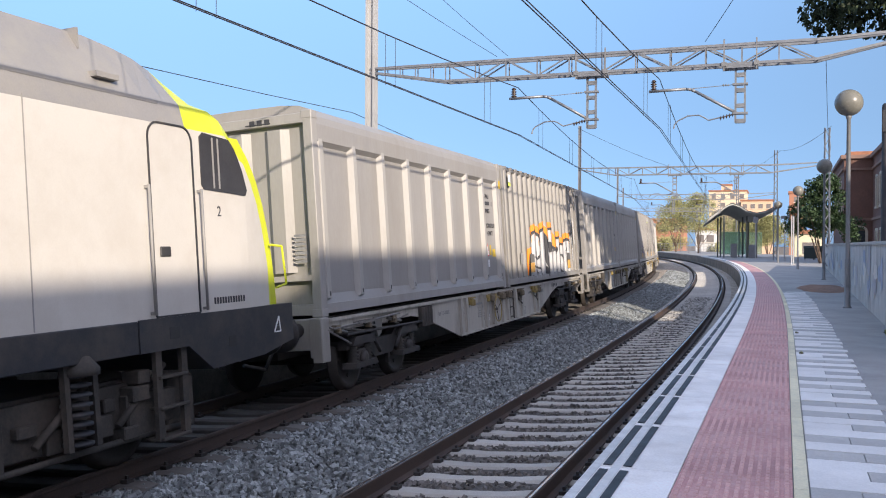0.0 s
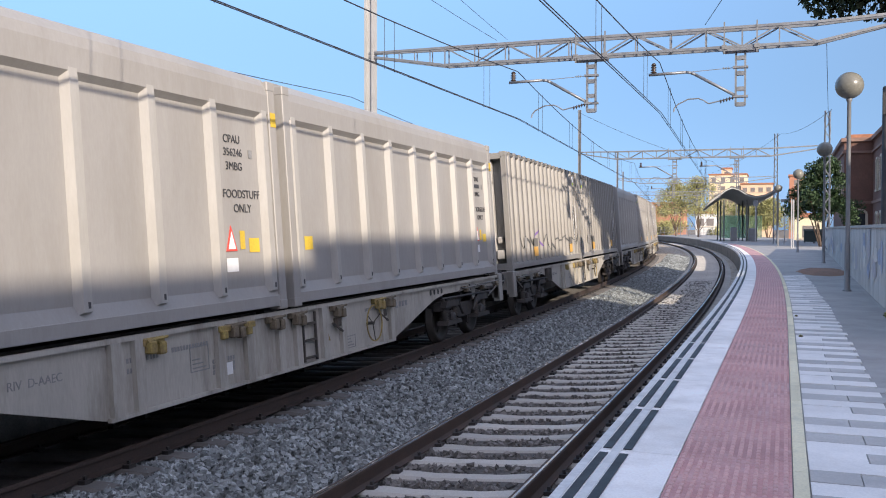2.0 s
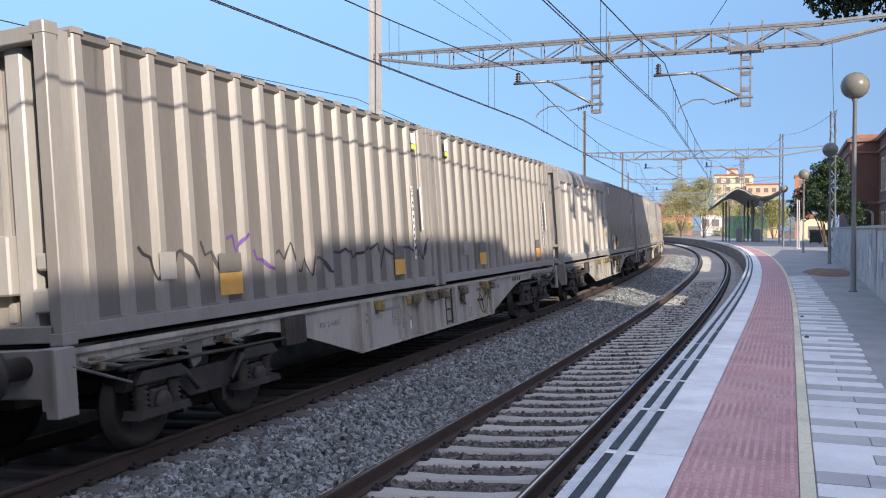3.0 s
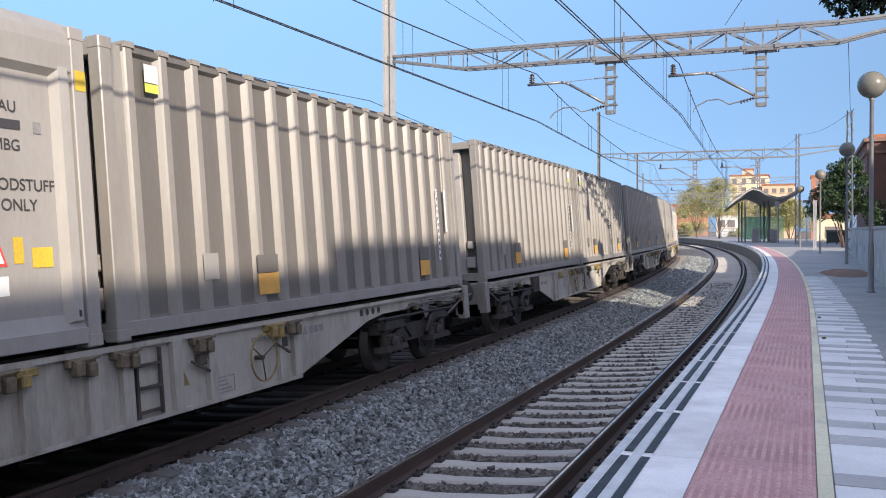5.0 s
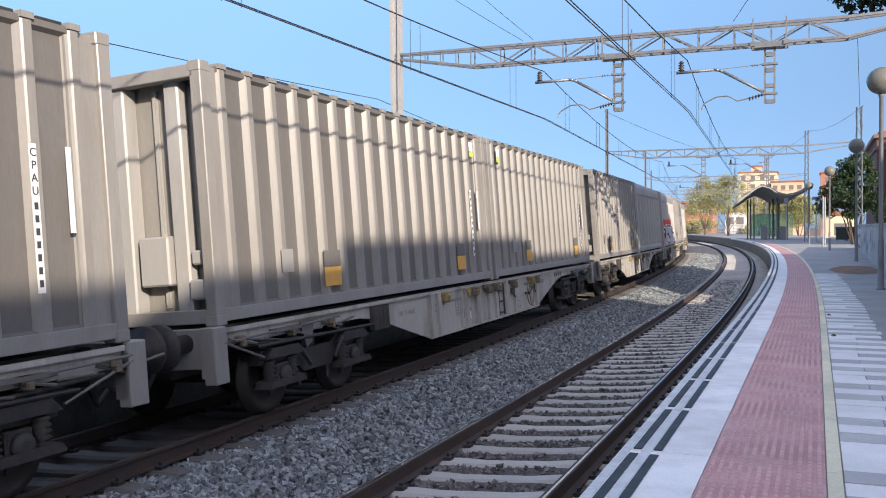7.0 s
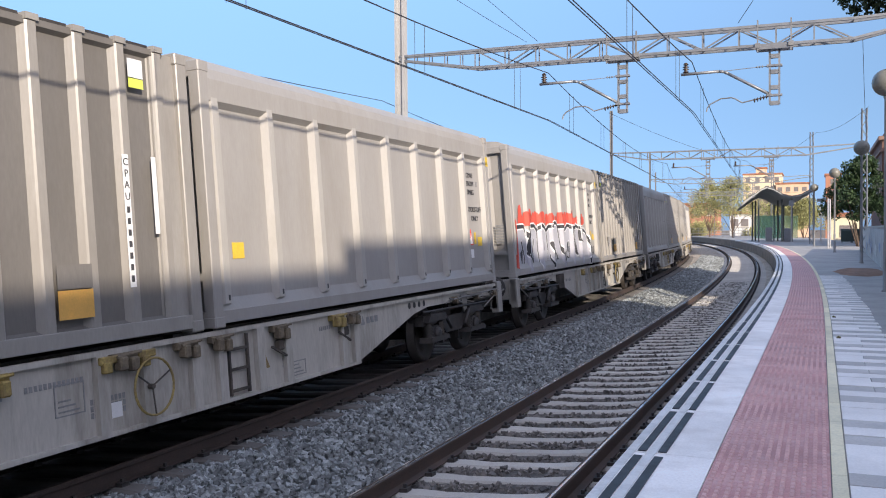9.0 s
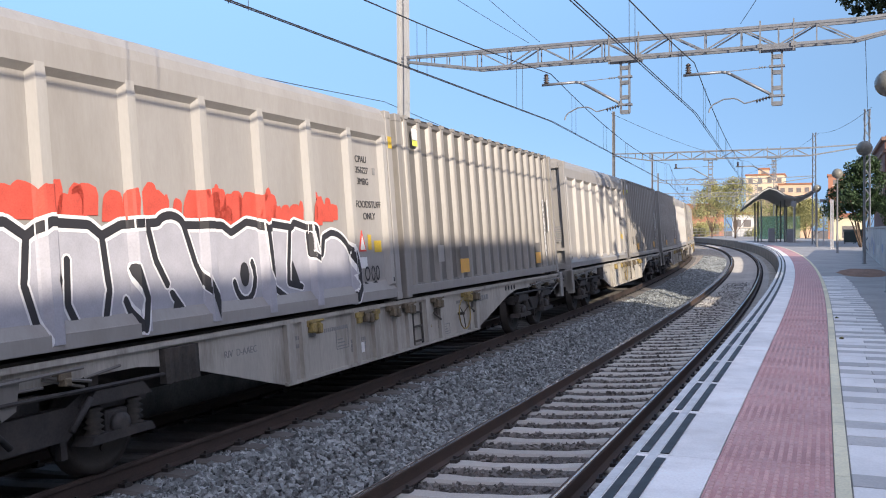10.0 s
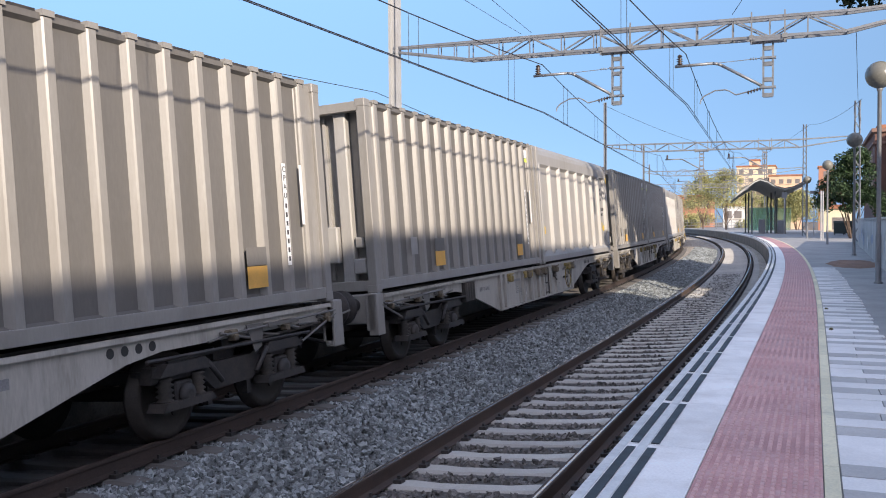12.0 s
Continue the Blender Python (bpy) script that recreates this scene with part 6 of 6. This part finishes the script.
def fill(bm, skin, shape, layer):
    """Fills an outline of (y, z) column by column, laid over the side."""
    step = 0.02
    y0, y1 = min(p[0] for p in shape), max(p[0] for p in shape)

    def spans(y):
        zs = []
        for (ya, za), (yb, zb) in zip(shape, shape[1:] + shape[:1]):
            if (ya <= y) != (yb <= y):
                zs.append(za + (zb - za) * (y - ya) / (yb - ya))
        zs.sort()
        return list(zip(zs[::2], zs[1::2]))
    n = max(2, int((y1 - y0) / step))
    ys = [y0 + 1e-4 + (y1 - y0 - 2e-4) * i / n for i in range(n + 1)]
    for a, b in zip(ys, ys[1:]):
        A, B = spans(a), spans(b)
        if len(A) != len(B):
            A = B = spans((a + b) / 2)
        for (p, q), (r, t) in zip(A, B):
            xa, xb = skin(a) + layer * 0.0015, skin(b) + layer * 0.0015
            bm.faces.new([bm.verts.new(v) for v in ((xa, a, p), (xb, b, r), (xb, b, t), (xa, a, q))])


def paint(c, skin, shape, mat, layer, name="spray_paint", label=""):
    """A sprayed patch of one colour."""
    bm = bmesh.new()
    fill(bm, skin, shape, layer)
    return part(name, bm, mat, c, label)


def arch(y0, y1, z0, z1, lean=0.0, rough=0.0, rng=None, n=22):
    """A rounded letter-like outline."""
    pts = []
    for i in range(n + 1):
        a = math.pi * i / n
        yy = (y0 + y1) / 2 - (y1 - y0) / 2 * math.copysign(abs(math.cos(a)) ** 0.7, math.cos(a))
        zz = z0 + (z1 - z0) * (0.45 + 0.55 * math.sin(a) ** 0.8)
        pts.append((yy + lean * (zz - z0), zz + (rough * rng.random() if rng else 0)))
    return [(y0, z0)] + pts + [(y1, z0)]


def stroke(pts, w):
    """Outline of a bent band."""
    left, right = [], []
    for i, (y, z) in enumerate(pts):
        a = pts[max(0, i - 1)]
        b = pts[min(len(pts) - 1, i + 1)]
        d = math.hypot(b[0] - a[0], b[1] - a[1]) or 1
        ny, nz = -(b[1] - a[1]) / d, (b[0] - a[0]) / d
        left.append((y + ny * w / 2, z + nz * w / 2))
        right.append((y - ny * w / 2, z - nz * w / 2))
    return left + right[::-1]


def lines(c, skin, runs, w, mat, layer, label=""):
    """Sprayed lines of one colour: every run of (y, z) points becomes a band w wide, in one mesh."""
    bm = bmesh.new()
    n = 0
    for pts in runs:
        for (ya, za), (yb, zb) in zip(pts, pts[1:]):
            d = math.hypot(yb - ya, zb - za) or 1.0
            ty, tz = (yb - ya) / d * w / 2, (zb - za) / d * w / 2
            ring = [(ya - ty * 0.8 + tz * 0.5, za - tz * 0.8 - ty * 0.5), (ya + tz, za - ty), (yb + tz, zb - ty), (yb + ty * 0.8 + tz * 0.5, zb + tz * 0.8 - ty * 0.5),
                    (yb + ty * 0.8 - tz * 0.5, zb + tz * 0.8 + ty * 0.5), (yb - tz, zb + ty), (ya - tz, za + ty), (ya - ty * 0.8 - tz * 0.5, za - tz * 0.8 + ty * 0.5)]
            fill(bm, skin, ring, layer + 0.12 * (n % 7))
            n += 1
    return part("spray_paint", bm, mat, c, label)


def curl(y, z, ry, rz, a0=0.0, a1=360.0, n=12):
    """Points on an oval round (y, z)."""
    return [(y + ry * math.cos(math.radians(a0 + (a1 - a0) * i / n)), z + rz * math.sin(math.radians(a0 + (a1 - a0) * i / n))) for i in range(n + 1)]


def spray_one(c):
    """Silver letters run together, with black lines and an orange halo over their tops."""
    c["label"] = "grey ribbed container sprayed with silver and orange graffiti letters"
    top = [(2.42, 0.1), (2.45, 0.72), (2.75, 0.78)] + curl(3.17, 0.98, 0.4, 0.41, 180, 0, 10) + [(3.68, 0.84)]
    top += [(3.76, 0.88)] + curl(4.16, 1.08, 0.34, 0.38, 165, 20, 9) + [(4.58, 0.98), (4.62, 1.22)] + curl(5.02, 1.05, 0.42, 0.40, 140, -10, 9)
    top += [(5.6, 0.8)] + curl(6.05, 0.92, 0.36, 0.28, 170, 30, 8) + [(6.62, 1.0), (6.85, 0.95)] + curl(7.35, 0.85, 0.45, 0.36, 150, -20, 9) + [(7.9, 0.4), (7.95, 0.1)]
    lines(c, ribbed_skin, [[(y, z + 0.06) for y, z in top]], 0.26, "spray_orange", 1, "orange sprayed halo")
    paint(c, ribbed_skin, top, "spray_silver", 3, label="silver sprayed letters")
    lines(c, ribbed_skin, [top], 0.075, "spray_black", 4, "black sprayed outline")
    thin = [[(3.6, 0.85), (3.42, 0.6), (3.2, 0.56), (2.95, 0.66)], [(2.8, 0.5), (3.0, 0.38), (3.35, 0.4), (3.6, 0.3), (3.72, 0.12)],
            [(3.74, 0.9), (3.74, 0.55), (3.85, 0.12)], [(4.58, 0.95), (4.5, 0.7), (4.7, 0.5), (4.85, 0.1)], [(4.62, 1.2), (4.6, 0.95)],
            [(5.55, 0.85), (5.3, 0.7), (5.15, 0.62), (5.35, 0.5), (5.3, 0.3), (5.45, 0.1)], [(5.62, 0.8), (5.7, 0.5), (5.62, 0.12)],
            curl(5.92, 0.86, 0.1, 0.13), [(6.12, 1.0), (6.16, 0.6), (6.1, 0.12)], [(6.3, 0.9), (6.36, 0.62), (6.55, 0.7), (6.72, 0.35), (6.7, 0.1)],
            [(6.86, 0.95), (6.82, 0.5), (6.95, 0.12)], [(7.1, 0.8), (7.3, 0.98), (7.48, 0.86), (7.4, 0.66), (7.16, 0.64), (7.14, 0.4), (7.35, 0.28), (7.62, 0.36)],
            [(4.95, 0.1), (4.92, 0.4)], [(3.3, 0.1), (3.28, 0.2)]]
    lines(c, ribbed_skin, thin, 0.05, "spray_black", 5, "black sprayed lines")
    blots = [curl(3.12, 0.7, 0.13, 0.13), [(4.05, 0.66), (4.26, 0.7), (4.14, 1.02)], curl(4.98, 0.92, 0.1, 0.16), [(4.3, 0.1), (4.72, 0.1), (4.36, 0.52)],
             [(3.76, 0.1), (3.98, 0.1), (3.8, 0.5)], [(4.42, 1.25), (4.58, 0.95), (4.52, 0.68), (4.7, 0.1), (4.6, 0.1), (4.36, 0.75)], [(2.95, 0.32), (3.3, 0.36), (3.45, 0.22), (3.2, 0.14)],
             curl(7.34, 0.82, 0.07, 0.09), [(6.4, 0.1), (6.62, 0.1), (6.42, 0.42)]]
    for shape in blots:
        paint(c, ribbed_skin, shape, "spray_black", 6, label="black sprayed shade")


def spray_tags(c):
    """Thin dark and violet scribbles along the foot."""
    c["label"] = "grey ribbed container with dark scribbled tags along its foot"
    rng = random.Random(17)
    for k in range(15):
        y = 1.1 + k * 0.52
        z = 0.35 + 0.25 * rng.random()
        pts = [(y + 0.09 * i + 0.05 * rng.random(), z + 0.38 * rng.random()) for i in range(5)]
        paint(c, ribbed_skin, stroke(pts, 0.042), "spray_violet" if k in (3, 4) else "ink" if k % 3 else "spray_black", 1, label="thin sprayed tag")


def spray_two(c):
    """Silver block letters outlined black and white, with red splashes above."""
    c["label"] = "white panel container sprayed with silver block graffiti and red splashes"
    rng = random.Random(11)
    for i in range(64):
        y = 0.75 + 6.7 * rng.random()
        z = 1.2 + 0.1 * rng.random()
        w, hh = 0.05 + 0.12 * rng.random(), 0.08 + 0.2 * rng.random()
        paint(c, smooth_skin, arch(y - w, y + w, z - 0.1, z + hh, 0.15, 0.03, rng, 9), "spray_red", 1 + (i % 5) * 0.3, label="red sprayed splash")
    paint(c, smooth_skin, [(0.12, 0.2), (0.3, 0.9), (0.2, 1.25), (0.45, 1.1), (0.6, 1.3), (0.7, 0.6), (0.62, 0.14)], "spray_red", 1)
    top = [(0.5, 0.08), (0.45, 0.6), (0.55, 1.08), (1.1, 1.1), (1.3, 0.85), (1.45, 1.1), (2.0, 1.12), (2.2, 1.0), (2.4, 1.12), (2.9, 1.1), (3.05, 1.0), (3.3, 1.1), (3.7, 1.12)]
    top += curl(4.0, 1.05, 0.22, 0.15, 150, 20, 6) + [(4.35, 1.1), (4.85, 1.1), (5.0, 1.02), (5.3, 1.14), (5.5, 1.12), (5.62, 1.05), (5.8, 1.12), (6.25, 1.08), (6.3, 1.14), (6.7, 1.06)]
    top += [(6.8, 0.8), (6.95, 0.75), (7.0, 0.95)] + curl(7.2, 0.55, 0.55, 0.46, 90, 10, 8) + [(7.85, 0.3), (7.7, 0.08)]
    paint(c, smooth_skin, top, "spray_grey", 3, label="silver sprayed letters")
    lines(c, smooth_skin, [top], 0.15, "label_white", 4, "white sprayed outline")
    lines(c, smooth_skin, [top], 0.085, "spray_black", 5.2, "black sprayed outline")
    inner = [[(0.95, 0.1), (1.0, 0.45), (0.85, 0.75)], [(1.3, 0.85), (1.25, 0.5), (1.5, 0.1)], [(1.75, 0.1), (1.72, 0.5), (1.85, 0.8)], [(2.2, 1.0), (2.15, 0.6), (2.3, 0.1)],
             [(2.62, 0.8), (2.6, 0.4), (2.75, 0.1)], [(3.05, 1.0), (3.1, 0.5), (3.0, 0.1)], [(3.45, 0.1), (3.5, 0.4), (3.4, 0.7)], [(3.66, 1.1), (3.75, 0.75), (3.9, 0.5)],
             [(4.2, 1.1), (4.35, 0.7), (4.6, 0.3), (4.72, 0.08)], [(3.3, 0.4), (3.42, 0.12)], [(3.95, 0.42), (4.1, 0.25), (4.2, 0.08)], curl(5.2, 0.52, 0.2, 0.26, 190, 400, 9),
             [(5.62, 1.05), (5.66, 0.6), (5.8, 0.35), (6.05, 0.22), (5.9, 0.08)], [(6.2, 1.05), (6.12, 0.6), (6.1, 0.4), (6.4, 0.34)], [(6.6, 1.0), (6.62, 0.74), (6.8, 0.66), (6.95, 0.74)],
             [(7.75, 0.4), (7.86, 0.25), (7.6, 0.08)], [(5.1, 0.3), (5.15, 0.16)]]
    lines(c, smooth_skin, inner, 0.12, "label_white", 4.4, "white sprayed lines")
    lines(c, smooth_skin, inner, 0.075, "spray_black", 5.4, "black sprayed lines")
    for shape in (curl(5.2, 0.55, 0.09, 0.14), curl(1.6, 0.62, 0.07, 0.12), curl(2.5, 0.62, 0.06, 0.14), [(6.15, 0.35), (6.4, 0.3), (6.2, 0.7)], [(3.9, 0.1), (4.15, 0.1), (4.0, 0.4)],
                  [(4.35, 0.62), (4.62, 0.3), (4.6, 0.1), (4.5, 0.36)], [(6.4, 0.08), (6.6, 0.08), (6.45, 0.28)], [(0.7, 0.5), (0.8, 0.2), (0.9, 0.6)]):
        paint(c, smooth_skin, shape, "spray_black", 6.6, label="black sprayed shade")
    tags = [curl(8.18, 0.42, 0.07, 0.09), [(8.08, 0.3), (8.2, 0.26), (8.12, 0.18)], curl(8.36, 0.42, 0.05, 0.1), curl(8.5, 0.42, 0.05, 0.1), [(8.3, 0.25), (8.42, 0.3), (8.55, 0.22)]]
    lines(c, smooth_skin, tags, 0.03, "spray_black", 2, "thin black tag")


# ---- place ----
ground()
ballast_bed()
NEAR_TRACK = track(NEAR, "single curved track on concrete sleepers beside the platform", -14, 190, 2.4, 150)
# darkened rail heads and sleepers carry the shade beneath the train
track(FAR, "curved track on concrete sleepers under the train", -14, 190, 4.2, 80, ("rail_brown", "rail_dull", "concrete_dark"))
platform()
far_block()
side_wall()
brick_house()
station_building()
for g in GANTRIES:
    gantry(g)
catenary(NEAR, [0.0, 0.0, -0.1, 0.1, -0.1, 0.1, 0.0])
catenary(FAR, [-0.2, 0.5, 0.15, 0.3, 0.1, 0.2, 0.0])
feeder([(-11.35, -30, 5.9), (-11.35, 22.8, 5.85), (-12.75, 56.4, 5.8), (-15.6, 89.6, 5.8)])
feeder([(-9.2, 9, 8.9), (-7.3, 23.4, 7.25)], "thin guy wire tied to the lattice beam", 0.006)
feeder([(-7.7, 7, 9.3), (-7.0, 23.4, 7.25)], "thin guy wire tied to the lattice beam", 0.006)
feeder([(-1.9, 23.6, 7.3), (1.2, 15.0, 9.4)], "thin guy wire tied to the lattice beam", 0.008)
feeder([(0.9, 23.6, 6.75), (2.4, 57, 6.9)], "thin guy wire running down from the beam", 0.007)
feeder([(-12.4, 57, 9.6), (-6.5, 90, 8.6), (-4.0, 124, 8.0)], "thin wire between the far masts", 0.012)
feeder([(2.5, 57, 9.1), (-0.4, 90, 11.0), (-9, 124, 9.5)], "thin wire between the far masts", 0.012)
for lx, ly in ((1.38, 23.06), (1.55, 41.3), (0.76, 59.4), (-0.51, 79.9), (-13.5, 160.3), (-16.4, 171.1), (-19.2, 183.7)):
    lamp_post(lx, ly)
shelter()
planter()
signpost(0.0, 91.9, 4.2, "white post with a small camera head", (0.7, 0.25))
signpost(0.48, 71.1, 3.6, "plain pale metal post")
signpost(0.62, 72.0, 3.6, "plain pale metal post")
signpost(-3.0, 106.0, 4.5, "tall pale metal post", (0.5, 0.6))
post = thing("dark_post", "plain dark metal post behind the boundary wall", "post", m=pose(2.12, 22.6, -0.85))
bm = bmesh.new()
lathe(bm, [(0.1, 0.0), (0.09, 0.02), (0.085, 6.2), (0.06, 6.25)], sides=12)
part("pole", fixed(bm), "loco_dark", post)
bm = bmesh.new()
box(bm, -0.09, 0.09, -0.11, -0.08, 5.6, 6.1, 0.01)
part("plate", fixed(bm), "loco_dark", post)
bin_box(2.3, 96.3)
bin_box(3.3, 99.0)
block("kiosk", "small ochre plastered kiosk near the platform", "kiosk", 1.2, 4.6, 124.0, 128.0, 4.5, "yellow_wall", 1, 1, 0)
train()
far_town()
fence_far()
tree(-13.6, 158, -0.8, 11.2, 5.0, "leaf_olive", "broad olive-green tree beyond the platform", 21, clumps=70, count=150, leaf=0.10, low=0.22)
tree(-19.5, 178, -0.8, 11.4, 5.6, "leaf_olive", "tall yellowish-green tree beside the line", 22, clumps=70, count=150, leaf=0.11, low=0.22)
tree(-2.4, 150, -0.8, 7.2, 4.2, "leaf_olive", "low yellowish-green tree behind the shelter", 23, clumps=60, count=200, leaf=0.10, low=0.15)
tree(-6.5, 178, -0.8, 8.2, 4.2, "leaf_olive", "dusty green tree behind the fence", 27, clumps=60, count=100, leaf=0.16, low=0.15)
tree(2.9, 79, -0.6, 8.4, 2.6, "leaf_dark", "dense dark green tree behind the boundary wall", 24, clumps=60, count=330, leaf=0.085, low=0.06)
tree(4.7, 25.6, -0.6, 12.0, 3.9, "leaf_pine", "tall dark pine with a spreading crown", 25, clumps=64, count=1000, leaf=0.075, low=0.6)
tree(-33, 73, -0.8, 11.8, 4.6, "leaf_olive", "green tree beyond the far side of the line", 26, clumps=34, count=70, leaf=0.2, low=0.3)
shrub(4.3, 41.0, -0.6, 31, "dry reddish-brown shrub against the brick house", "soil", 2.4, 60, 0.07)
shrub(1.6, 16.2, PLAT - 0.02, 32, "small tuft of green weeds at the wall's foot", "leaf_olive", 0.1, 30, 0.02)
shrub(0.22, 13.0, PLAT - 0.02, 33, "tiny green weed in the paving joint", "leaf_olive", 0.035, 16, 0.01)
shrub(0.2, 16.0, PLAT - 0.02, 34, "tiny green weed in the paving joint", "leaf_olive", 0.03, 16, 0.01)
for i in [k for k in range(16) if k not in (8, 9, 10, 11)]:
    q = NEAR.at(199 + 1.5 * (i % 3), -4 + i * 1.7)
    shrub(q.x, q.y, -0.8, 50 + i, "dusty olive-green bush behind the end fence", "leaf_olive", 2.6 + 0.5 * (i % 4), 150, 0.16)
stones()
motions()
